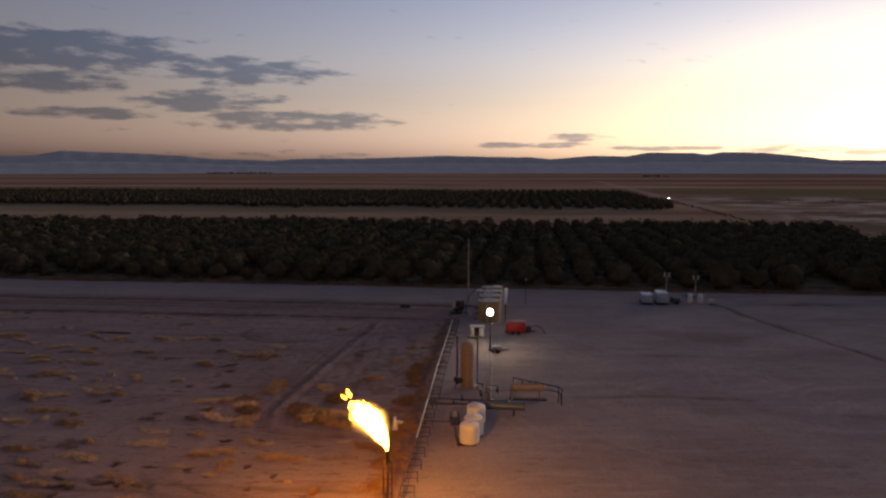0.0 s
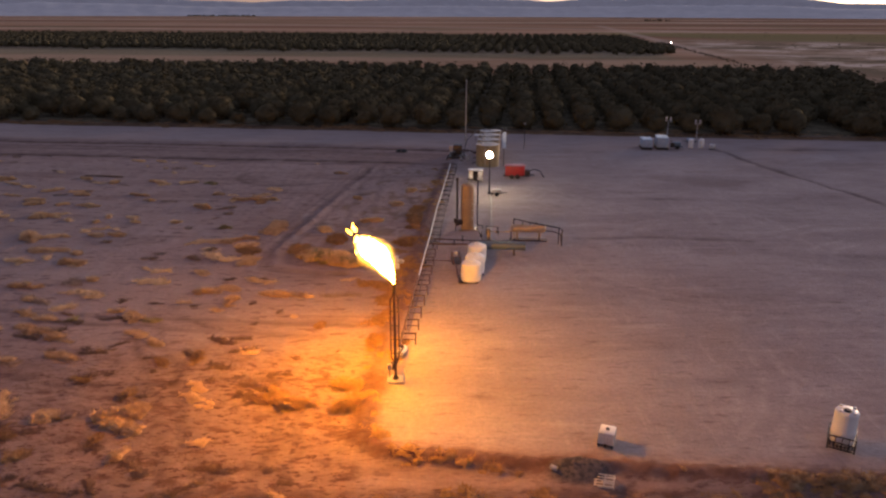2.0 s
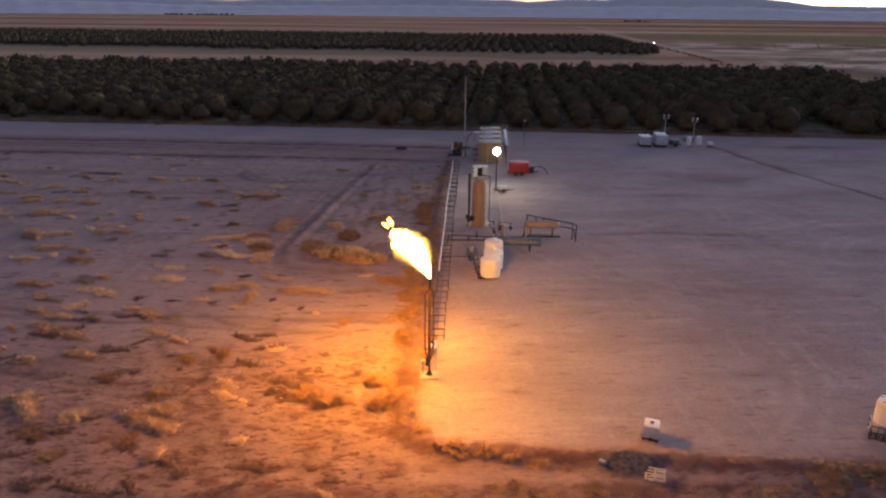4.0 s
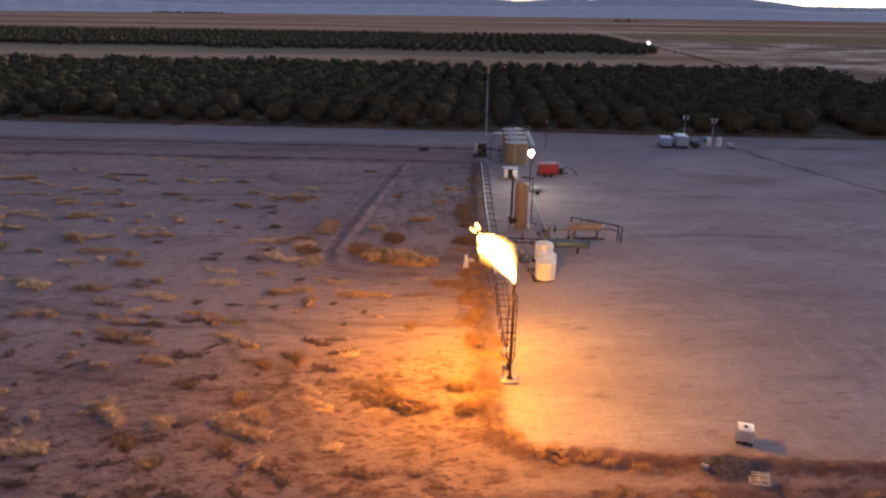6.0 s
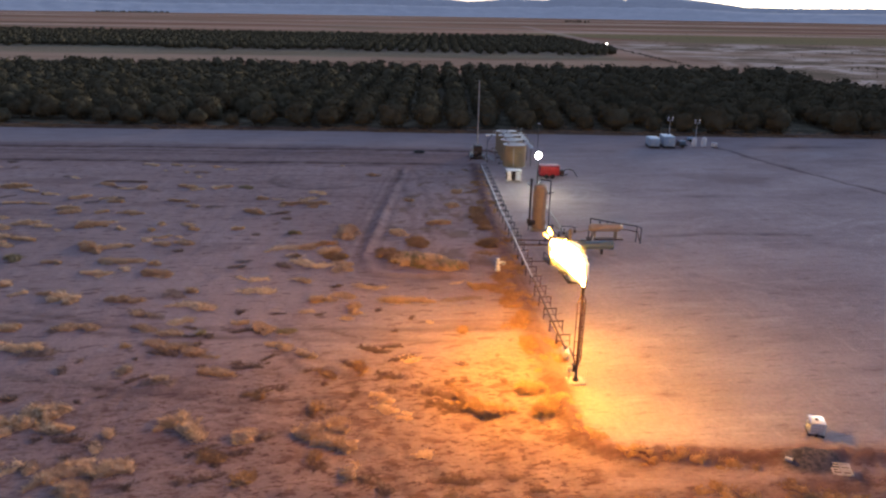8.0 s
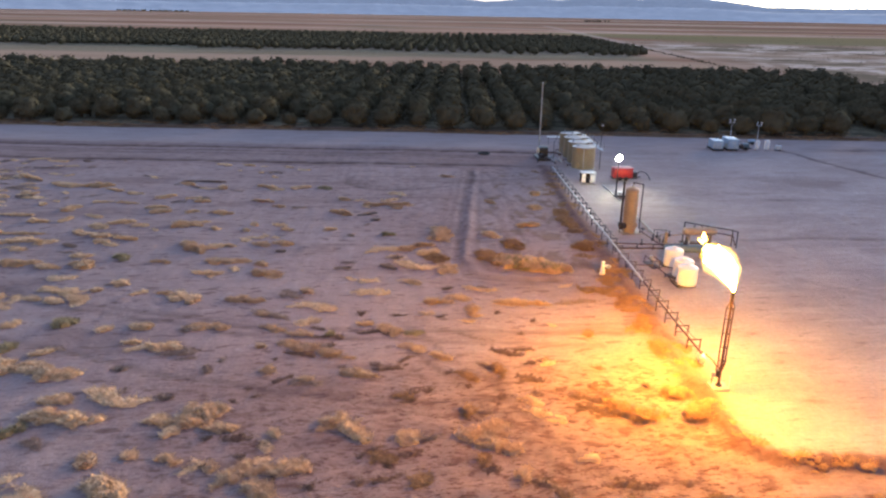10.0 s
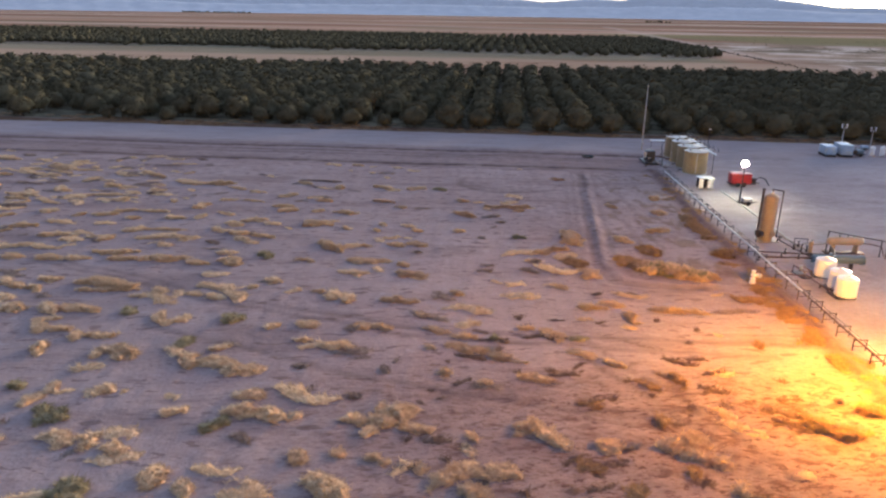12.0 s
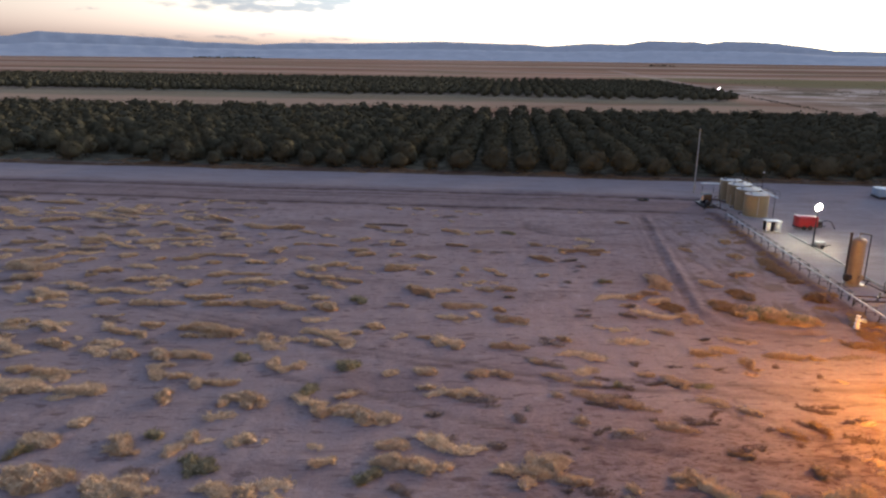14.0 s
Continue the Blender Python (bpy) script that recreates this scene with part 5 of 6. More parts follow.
# ---- pumps and hoses left of the tanks ----
def transfer_skid(x, y):
    t = thing("transfer_pump_skid", x, y, 0, -5, "dark transfer pump skid with pipes and hoses", "pump")
    part("skid", box(B(), (0, 0, 0.15), (2.6, 5.0, 0.3), 0.03), DARK_STEEL, t)
    part("motor", lathe(B(), [(0.3, 0), (0.4, 0.05), (0.4, 1.0), (0.3, 1.1)], 18, pose(-0.3, -1.2, 0.8, 90, 0, 0)), DARK_STEEL, t)
    part("housing", box(B(), (0.2, 0.9, 1.15), (1.6, 1.8, 1.7), 0.1), DARK_STEEL, t)
    part("panel", box(B(), (-0.95, -0.3, 1.4), (0.5, 0.3, 1.1), 0.03), GREY_STEEL, t)
    part("panel_post", rod(B(), (-0.95, -0.3, 0.2), (-0.95, -0.3, 0.95), 0.05, n=8), DARK_STEEL, t)
    for k, r in enumerate(([(1.0, -1.0, 0.5), (1.8, -2.0, 0.6), (2.2, -4.0, 0.6), (2.6, -6.5, 0.6)], [(0.5, -2.2, 0.5), (0.9, -4.0, 0.4), (1.4, -7.0, 0.5)], [(1.0, 1.2, 0.9), (2.4, 1.2, 0.9), (3.6, 0.4, 0.5)])):
        part("pipe", path(B(), r, 0.1, 10), RUST if k else GREY_STEEL, t)
    part("hose", path(B(), [(-0.6, -2.0, 0.5), (-1.0, -2.8, 0.9), (-1.3, -3.6, 0.7), (-1.5, -4.2, 0.05)], 0.08, 8), RUBBER, t)
    for px, py in ((1.6, -1.6), (2.3, -4.6), (1.2, -5.6)):
        v = lathe(B(), [(0.18, 0.3), (0.2, 0.4), (0.2, 0.7), (0.08, 0.8), (0.08, 1.0), (0.2, 1.02), (0.2, 1.06)], 14, pose(px, py, 0))
        part("valve", v, GREY_STEEL, t)
    part("post", rod(B(), (2.7, -4.5, 0.0), (2.7, -4.5, 3.0), 0.05, n=8), GREY_STEEL, t)
    return t


transfer_skid(3.0, 131.0)


def loading_deck(x, y):
    t = thing("loading_bench", x, y, 0, -6.6, "long pale raised platform beside the road", "platform")
    part("beam", box(B(), (0, 0, 1.72), (5.0, 1.1, 0.16), 0.03), WHITE_PAINT, t)
    for dx in (-2.2, 0, 2.2):
        part("leg", box(B(), (dx, 0, 0.8), (0.07, 0.07, 1.7), 0.01), DARK_STEEL, t)
    return t


loading_deck(9.6, 144.3)


# ---- utility pole and small posts ----
def utility_pole(x, y):
    t = thing("utility_pole", x, y, 0, 0, "tall weathered wooden utility pole at the road's edge", "pole")
    part("shaft", rod(B(), (0, 0, -0.4), (0, 0, 12.7), 0.16, 0.10, 14), GREY_WOOD, t)
    part("cap", lathe(B(), [(0.13, 12.62), (0.13, 12.73), (0.04, 12.78)], 12), GREY_STEEL, t)
    part("meter_box", box(B(), (0, -0.26, 1.6), (0.35, 0.22, 0.5), 0.02), GREY_STEEL, t)
    return t


utility_pole(5.25, 143.4)


def marker(x, y, h):
    t = thing("lamp_post", x, y, 0, 0, "slim dark post with a small pale fixture", "post")
    part("shaft", rod(B(), (0, 0, -0.1), (0, 0, h), 0.06, n=10), DARK_STEEL, t)
    part("fixture", box(B(), (0, -0.15, h), (0.35, 0.35, 0.2), 0.03), GREY_STEEL, t)
    return t


marker(16.6, 138.5, 5.0)

tyre_thing = thing("old_tyre", -7.4, 135.4, level(-7.4, 135.4), 0, "large worn black tyre lying flat on the soil", "tyre")
part("carcass", lathe(B(), [(0.86, 0.02), (1.06, 0.02), (1.13, 0.08), (1.13, 0.18), (1.06, 0.24), (0.86, 0.22), (0.80, 0.12), (0.86, 0.03)], 28), RUBBER, tyre_thing)


# ---- far buildings ----
def far_building(x, y, w, l, h, turn):
    t = thing("far_shed", x, y, 0, turn, "long white metal farm shed far out on the plain", "shed")
    part("wall", box(B(), (0, 0, h / 2), (w, l, h), 0.05), WHITE_PAINT, t)
    b = B()
    v = [b.verts.new(p) for p in ((-w / 2 - .4, -l / 2 - .4, h), (w / 2 + .4, -l / 2 - .4, h), (w / 2 + .4, l / 2 + .4, h), (-w / 2 - .4, l / 2 + .4, h), (-w / 2 - .4, 0, h * 1.35), (w / 2 + .4, 0, h * 1.35))]
    for f in ((0, 1, 5, 4), (2, 3, 4, 5), (0, 4, 3), (1, 2, 5), (3, 2, 1, 0)):
        b.faces.new([v[i] for i in f])
    part("roof", b, WHITE_PAINT, t)
    for k in range(4):
        part("door", box(B(), (-w * 0.36 + k * w * 0.24, -l / 2 - 0.05, h * 0.36), (w * 0.12, 0.12, h * 0.7), 0.02), GREY_STEEL, t)
    return t


far_building(594, 735, 24, 12, 5, -10)
# stands in for a moving vehicle's headlight; the pole under it is made up
far_vehicle = thing("yard_lamp", 190, 590, 0, 0, "distant vehicle headlamp on an added pole at the orchard's end", "lamp")
part("pole", rod(B(), (0, 0, -0.2), (0, 0, 2.4), 0.12, n=8), GREY_STEEL, far_vehicle)
part("lantern", lathe(B(), [(0.14, 2.35), (0.25, 2.42), (0.25, 2.65), (0.14, 2.72)], 12), FAR_GLOW, far_vehicle, "glowing white headlamp")


# ---- orchards ----
def leaf_cards(rng, n, lobes, size):
    """Small bent leaf sprays scattered over the lobes of a crown."""
    verts, faces = [], []
    for i in range(n):
        c, r = lobes[rng.randrange(len(lobes))]
        d = Vector((rng.gauss(0, 1), rng.gauss(0, 1), rng.gauss(0.15, 0.9))).normalized()
        p = Vector(c) + Vector((d.x * r[0], d.y * r[1], d.z * r[2])) * rng.uniform(0.86, 1.14)
        q = (d + Vector((rng.uniform(-.7, .7), rng.uniform(-.7, .7), rng.uniform(-.5, .9)))).normalized()
        a = q.orthogonal().normalized()
        a.rotate(Matrix.Rotation(rng.uniform(0, 6.28), 3, q))
        b = q.cross(a)
        s = size * rng.uniform(0.6, 1.3)
        k = len(verts)
        verts += [p - a * s, p + b * s * 0.55 + q * s * 0.2, p + a * s, p - b * s * 0.55 + q * s * 0.2]
        faces.append((k, k + 1, k + 2, k + 3))
    return verts, faces


def crown_arrays(seed, cards, card_size, sub):
    rng = random.Random(seed)
    lobes = [((0, 0, 3.3), (2.35, 2.35, 2.1))]
    for i in range(6):
        a = i * 1.047 + rng.uniform(-.4, .4)
        lobes.append(((1.35 * math.cos(a), 1.35 * math.sin(a), 2.7 + rng.uniform(-.3, .8)), (1.5 * rng.uniform(.8, 1.15), 1.5, 1.35)))
    for i in range(3):
        lobes.append(((rng.uniform(-1.3, 1.3), rng.uniform(-1.3, 1.3), 4.4), (1.35, 1.35, 1.1 * rng.uniform(.8, 1.25))))
    bm = B()
    bmesh.ops.create_icosphere(bm, subdivisions=sub, radius=1.0)
    core = []
    for v in bm.verts:
        d = v.co.normalized()
        best = 0.4
        for c, r in lobes:
            c = Vector(c) - Vector((0, 0, 3.2))
            s = 0.0
            for _ in range(9):
                s += 0.35
                p = d * s - c
                if (p.x / r[0]) ** 2 + (p.y / r[1]) ** 2 + (p.z / r[2]) ** 2 < 1:
                    best = max(best, s)
        core.append(d * best * (0.88 + 0.16 * noise.noise(d * 3 + Vector((seed, 0, 0)))) + Vector((0, 0, 3.2)))
    faces = [tuple(v.index for v in f.verts) for f in bm.faces]
    bm.free()
    lv, lf = leaf_cards(rng, cards, lobes, card_size)
    tri = [f for q in lf for f in ((q[0], q[1], q[2]), (q[0], q[2], q[3]))]
    k = len(core)
    return np.array([tuple(v) for v in core] + [tuple(v) for v in lv]) * (1.17, 1.17, 1.18) - (0, 0, 1.35), np.array(faces + [tuple(i + k for i in f) for f in tri])


def trunk_bmesh(seed):
    rng = random.Random(seed)
    b = rod(B(), (0, 0, -0.3), (0, 0, 1.5), 0.2, 0.15, 10)
    for i in range(4):
        a = i * 1.57 + rng.uniform(-.4, .4)
        mid = (0.7 * math.cos(a), 0.7 * math.sin(a), 2.5)
        rod(b, (0, 0, 1.35), mid, 0.1, 0.07, 8)
        rod(b, mid, (1.5 * math.cos(a), 1.5 * math.sin(a), 3.9), 0.07, 0.025, 6)
    return b


def tree_label(k):
    return ("dark green orchard tree with a dense rounded crown", "dark olive orchard tree with a broad uneven crown", "smaller dark green orchard tree in a row")[k % 3]


CROWNS = [arrays("crown", *crown_arrays(s, 900, 0.25, 3), FOLIAGE) for s in range(5)]
TRUNKS = [finish(trunk_bmesh(s), "trunk", BARK) for s in range(3)]
LOW = [crown_arrays(20 + s, 130, 0.55, 2) for s in range(3)]
FAR = [crown_arrays(40 + s, 34, 0.85, 2) for s in range(3)]
SPACING = 7.5
rng = random.Random(12)
near_spots, mid_spots, far_spots = [], [], []
for i in range(-42, 21):
    for j in range(21):
        u, v = -10.3 + SPACING * i, -4.4 + 7.1 * j
        if rng.random() < (0.34 if j < 2 and i < -8 else 0.08 if j < 3 else 0.03):
            continue
        loose = 0.6 if -18 <= i <= 11 else 1.0
        u, v = u + rng.uniform(-loose, loose), v + rng.uniform(-0.9, 0.9)
        s = rng.uniform(0.88, 1.2) * (0.66 if rng.random() < (0.2 if j < 2 else 0.07) else 1.0)
        spot = (u * UX + v * VX, GROVE_Y + u * UY + v * VY, s, rng.uniform(0, 6.28))
        (near_spots if j < 8 and -19 <= i <= 17 else mid_spots).append(spot)
for i in range(-75, 18):
    for j in range(38):
        if rng.random() < (0.72 if j < 2 else 0.4 if j < 4 else 0.04) or j < 4 and i < -22 and rng.random() < 0.9:
            continue
        u, v = -10.3 + SPACING * i + rng.uniform(-.9, .9), 302.0 + SPACING * j + rng.uniform(-.9, .9)
        far_spots.append((u * UX + v * VX, GROVE_Y + u * UY + v * VY, rng.uniform(0.74, 1.08), rng.uniform(0, 6.28)))


def grove_stuff(name, models, spots, label, trunk=True):
    vs, fs, k = [], [], 0
    stem = np.array([(0.16 * math.cos(a), 0.16 * math.sin(a), z) for z in (-0.3, 2.2) for a in (0, 1.57, 3.14, 4.71)])
    stem_f = np.array([t for i in range(4) for t in ((i, (i + 1) % 4, 4 + i), ((i + 1) % 4, 4 + (i + 1) % 4, 4 + i))])
    for n, (x, y, s, a) in enumerate(spots):
        v, f = models[n % len(models)]
        c, q = math.cos(a), math.sin(a)
        rot = np.array([[c, -q, 0], [q, c, 0], [0, 0, 1]])
        vs.append(v @ rot.T * s + (x, y, 0))
        fs.append(f + k)
        k += len(v)
        if trunk:
            vs.append(stem * s + (x, y, 0))
            fs.append(stem_f + k)
            k += len(stem)
    return tagged(new(name, arrays(name, np.concatenate(vs), np.concatenate(fs), FOLIAGE)), label, "orchard", kind="stuff")


grove_stuff("orchard", LOW, mid_spots, "dense rows of dark green orchard trees")
grove_stuff("far_orchard", FAR, far_spots, "second block of dark green orchard trees beyond a pale strip", True)
# scattered trees and scrub lines out on the plain
plain_spots = []
for i in range(46):
    plain_spots.append((-1240 + i * 7.5 + rng.uniform(-3, 3), 3700 + rng.uniform(-30, 30), rng.uniform(1.2, 1.7), rng.uniform(0, 6)))
for i in range(9):
    plain_spots.append((640 + i * 9 + rng.uniform(-3, 3), 2250 + rng.uniform(-12, 12), rng.uniform(0.7, 1.6), rng.uniform(0, 6)))
for i in range(600):
    y = 230 + 900 * rng.random() ** 2
    plain_spots.append((rng.uniform(150, 260) + y * rng.uniform(0.05, 0.75), y, rng.uniform(0.04, 0.11), rng.uniform(0, 6)))
for i in range(260):
    f = rng.random()
    y = 330 + 330 * f
    plain_spots.append((np.interp(y, [330, 398, 544, 660], [152, 163, 184, 206]) + rng.gauss(0, 1.6), y, rng.uniform(0.05, 0.17), rng.uniform(0, 6)))
for i in range(900):
    y = 300 + 700 * rng.random()
    x = 190 + 0.12 * y + rng.random() * y * 0.55
    if noise.noise((x * 0.012, y * 0.03, 4.0)) > 0.12:
        plain_spots.append((x, y, rng.uniform(0.07, 0.18), rng.uniform(0, 6)))
grove_stuff("far_scrub", FAR, plain_spots, "dark scrub and tree lines far out on the plain", False)
for n, (x, y, s, a) in enumerate(near_spots):
    t = thing("orchard_tree", x, y, 0, math.degrees(a), tree_label(n if s > 0.85 else 2), "tree", "orchard trees in rows")
    t.scale = (s, s, s)
    for name, me in (("trunk", TRUNKS[n % 3]), ("crown", CROWNS[n % 5])):
        o = new(name, me)
        o.parent = t


# ---- dry grass, weeds and shrubs ----
STRAW_A = [(-111.4, 128.7, 4.4, -10, 0.5), (-49.9, 125.8, 2.2, -23, 0.4), (-99.1, 122.1, 6.2, -44, 1.3), (-94.6, 120.4, 5.7, -11, 0.5), (-82.7, 117.6, 8.6, -33, 0.5), (-99.6, 116.7, 7.4, -17, 0.7), (-90.6, 113.4, 2.9, 35, 1), (-57.1, 112, 2.5, -36, 0.7), (-75, 111.9, 6.6, -11, 0.9), (-69.8, 111.1, 3.8, 14, 1.3), (-44.4, 109.7, 4.3, -23, 0.6), (-51.4, 109.6, 2.2, 44, 1), (-40.1, 109.4, 3, 2, 0.8), (-85.6, 109.3, 4, -44, 0.8), (-66.5, 108.4, 3.3, -17, 0.4), (-58.3, 104.1, 3.2, 14, 0.6), (-4.6, 104, 2.2, 70, 0.7), (-84.2, 103.9, 6.4, 2, 0.4), (-96.2, 103.6, 6.6, -9, 0.6), (-88.3, 102.1, 3.2, 31, 0.6)]
STRAW_B = [(-80.7, 101.8, 3.5, 41, 0.8), (-96.3, 101.8, 4.2, -7, 0.5), (-66.6, 101.6, 3.2, 2, 0.4), (-52.6, 101.5, 2.4, -6, 0.4), (-73.8, 101.2, 1.3, -12, 0.4), (-62.7, 101.1, 2.9, -10, 0.3), (-91.2, 100.2, 4.9, -29, 0.4), (-69, 98.4, 2.6, 28, 1), (-58.2, 98.4, 3.5, -3, 0.6), (-56.9, 96.5, 3, 13, 0.7), (-52.8, 96.1, 1.9, 10, 0.4), (-6.5, 96, 2.4, 75, 0.8), (-78.1, 95.8, 3.7, 2, 0.4), (-49, 95.5, 2.7, -10, 0.7), (-74.3, 95.4, 4.2, -14, 0.4), (-88.1, 95, 2, 35, 1), (-64.4, 94.2, 4.6, -16, 0.4), (-80, 94, 3.6, 2, 0.6), (-83.2, 93.8, 2, 34, 0.6), (-92.4, 93, 1.8, 1, 0.6)]
STRAW_C = [(-67.5, 92.6, 2.1, 16, 0.7), (-98.7, 92.5, 5.9, 42, 1), (-70.5, 92.4, 3, -19, 0.8), (-75.7, 92.2, 2.4, -11, 0.6), (-60.2, 91.2, 2.8, 12, 1), (-51.3, 90.1, 2.9, -24, 0.3), (-52.7, 90, 2.4, -55, 1.1), (-43.7, 89.9, 1.2, -23, 0.5), (-40.5, 89.7, 1.9, -14, 0.3), (-62.3, 89.5, 2.3, -11, 0.8), (-88, 88.6, 4, 5, 0.7), (-48.1, 88.4, 1.5, -17, 0.5), (-9.2, 88, 2.6, 60, 0.8), (-39.4, 87.9, 1.8, 1, 0.5), (-44.4, 87.8, 0.8, 1, 0.5), (-34.1, 87.7, 1.3, -21, 0.5), (-70.3, 87.2, 5.5, -1, 0.3), (-73.9, 86.9, 2.4, -16, 0.9), (-89.1, 86.8, 1.3, 1, 0.5), (-60.5, 85.7, 3.2, -7, 0.7)]
STRAW_D = [(-82.8, 85.3, 3.3, 17, 0.8), (-57.6, 84.7, 3.6, -24, 0.4), (-77.5, 84.3, 1.9, 8, 0.6), (-67.4, 84.2, 2.2, 13, 0.6), (-14.6, 84, 2.2, 70, 0.9), (-70.5, 84, 3.9, 1, 0.5), (-75.6, 83.6, 1.9, 1, 0.9), (-60, 83.5, 1.6, 17, 0.6), (-85.5, 80.9, 2.1, -10, 0.6), (-82.3, 80.8, 5.4, -16, 0.6), (-91.5, 80.3, 3.4, -16, 0.9), (-60.4, 78.7, 2.2, 1, 0.5), (-72.4, 78.7, 5.1, -10, 0.8), (-22.6, 78, 2.6, 30, 0.8), (-83.2, 77.3, 2.6, -7, 0.8), (-79.3, 77, 3.5, -20, 0.7), (-76, 76.7, 3.3, -9, 0.6), (-66.8, 76.6, 5, 7, 0.9), (-71, 76.6, 3.1, -13, 0.7), (-59.1, 75.7, 3, -24, 1.1)]
STRAW_E = [(-62.7, 75.5, 3, -24, 0.5), (-12.8, 73.8, 6.2, -22, 1.7), (-46, 72.8, 3.3, -5, 0.4), (-9.8, 72, 3.6, -18, 1.3), (-75.7, 70.6, 2.6, -13, 0.5), (-85.7, 70.2, 3.2, -13, 0.8), (-53.5, 70.2, 2.2, -29, 0.7), (-69.6, 69.4, 6.5, 1, 1.2), (-77.9, 68.6, 3.8, -13, 0.5), (-55.2, 68.6, 0.9, -9, 0.4), (-76.2, 68.4, 1, 28, 0.7), (-58.6, 68.3, 4.6, -22, 0.6), (-68.8, 68, 5.9, 1, 0.4), (-63.8, 67.5, 1.4, 24, 0.8), (-60.3, 66.7, 1.9, -21, 0.5), (-56.5, 66.5, 2.4, -35, 0.5), (-58.2, 66.1, 2.6, -24, 0.5), (-47.4, 65.9, 1.6, -19, 0.5), (-45.6, 65.3, 1.3, -24, 0.6), (-75.5, 63.5, 2, 19, 1.1)]
STRAW_F = [(-72.1, 63.4, 1.8, 21, 1.3), (-69.4, 63.3, 5, -14, 0.8), (-61.7, 61.3, 2, -17, 0.8), (-71.4, 61.2, 2.2, 0, 0.4), (-60, 60.7, 2, -17, 0.8), (-81.2, 60, 6, -5, 0.8), (-48.6, 59.7, 2, -24, 0.8), (-51.5, 59.7, 1.2, -5, 0.4), (-71.1, 59.4, 2.3, -17, 0.8), (-69.2, 59.2, 1.9, -13, 0.6), (-65.2, 57.8, 2.7, 5, 0.5), (-67.2, 57.7, 1.8, -37, 0.5), (-48.2, 57, 2.7, -11, 0.5), (-80.6, 56.8, 4.3, -6, 1.2), (-76.1, 56.6, 4.2, 0, 1), (-46.1, 55.9, 1.6, -26, 0.5), (-45.1, 55.7, 2.3, -5, 0.7), (-69.1, 55.5, 1.2, 25, 1.2), (-54.8, 55.4, 1.5, -12, 0.4), (-62.4, 54.7, 3.7, -12, 1.1)]
STRAW_G = [(-64.2, 54.3, 1, 29, 0.8), (-56.5, 53.3, 2.7, -30, 0.9), (-54, 52.4, 4, -19, 1), (-52.2, 51.8, 2.7, -19, 0.7), (-73.7, 51.4, 1.3, -19, 0.6), (-64.9, 49.2, 1.3, 63, 0.5), (-75.4, 48.9, 2.6, 35, 1), (-61.2, 48.9, 1.6, 0, 0.7), (-50.9, 48.2, 2.1, -21, 0.6), (-69.4, 48.2, 2.9, -30, 1), (-65.5, 47.7, 1.5, 0, 0.8), (-40.3, 46.1, 2.5, -60, 1.1), (-50.9, 46, 2.3, 50, 1), (-55.3, 46, 1.5, -16, 0.6), (-48.8, 45.6, 1.7, 12, 1.1), (-47.3, 45.2, 1.2, -10, 0.5), (-43.1, 45.2, 1.7, 0, 0.8), (-41.2, 45.1, 2.1, -41, 0.9), (-73, 44.2, 4.9, -7, 1.6), (-42, 43.9, 1.1, 0, 0.6)]
STRAW_H = [(-67.7, 43.2, 4.7, -6, 1.3), (-30.3, 43.1, 3.6, -52, 0.7), (-59.6, 42.9, 1.6, -22, 0.8), (-61.3, 42.8, 2.4, -7, 0.8), (-57.5, 41.8, 1.9, -18, 0.6), (-54.3, 39.1, 1.7, 18, 1), (-44.5, 38.5, 2.2, -7, 0.7), (-52.1, 37.9, 1.3, 0, 0.8), (-43.8, 37.7, 1.8, 34, 1.3), (-49, 37.3, 2.6, 5, 0.6)]
STRAW_K = [(-114.3, 128.9, 9, -4, 0.5), (-107.9, 115.4, 5.7, 18, 1), (-97.4, 89.6, 5, 12, 1.4), (-96.4, 85.9, 3.3, -11, 1.2), (-90.2, 78.8, 3.3, 11, 1.3), (-95.9, 81.6, 2.7, -12, 0.6), (-89.6, 71.2, 2.6, 11, 0.9), (-83, 66, 3.7, -6, 0.8), (-86.1, 64.4, 2.2, -13, 0.8), (-119.4, 122.7, 4.6, -27, 0.9), (-110.8, 110, 5, -7, 0.7), (-105.1, 101.6, 4.5, -11, 0.6), (-104.5, 97, 3.8, -16, 0.6)]
TAWNY_A = [(-16.7, 115.8, 2.3, -18, 0.7), (-32.8, 102.3, 2, -38, 0.6), (-44.6, 101.6, 4.2, -11, 0.5), (-28.9, 99, 2.8, -11, 0.7), (-25.3, 98.8, 4.4, -14, 0.7), (-41.7, 98.6, 2, -35, 0.4), (-25.6, 97, 2.1, 17, 0.4), (-33, 95.1, 3, -32, 1), (-20.8, 84, 4.4, -88, 1.3), (-39.4, 82.3, 2.5, -23, 0.6), (-41.7, 82, 2, -31, 0.6), (-45.1, 81.5, 1.4, -16, 0.3), (-49.3, 81.4, 5.1, -53, 1.1), (-24.9, 79.5, 2, 30, 0.8), (-44.7, 76.4, 5.3, -19, 0.8), (-51.2, 76.3, 2.3, -13, 0.5), (-40.5, 75, 2.2, -13, 0.5), (-39.7, 72.1, 3.8, -39, 0.8), (-24.9, 69, 1.9, -53, 0.3), (-48.8, 67.5, 1.3, -42, 0.4)]
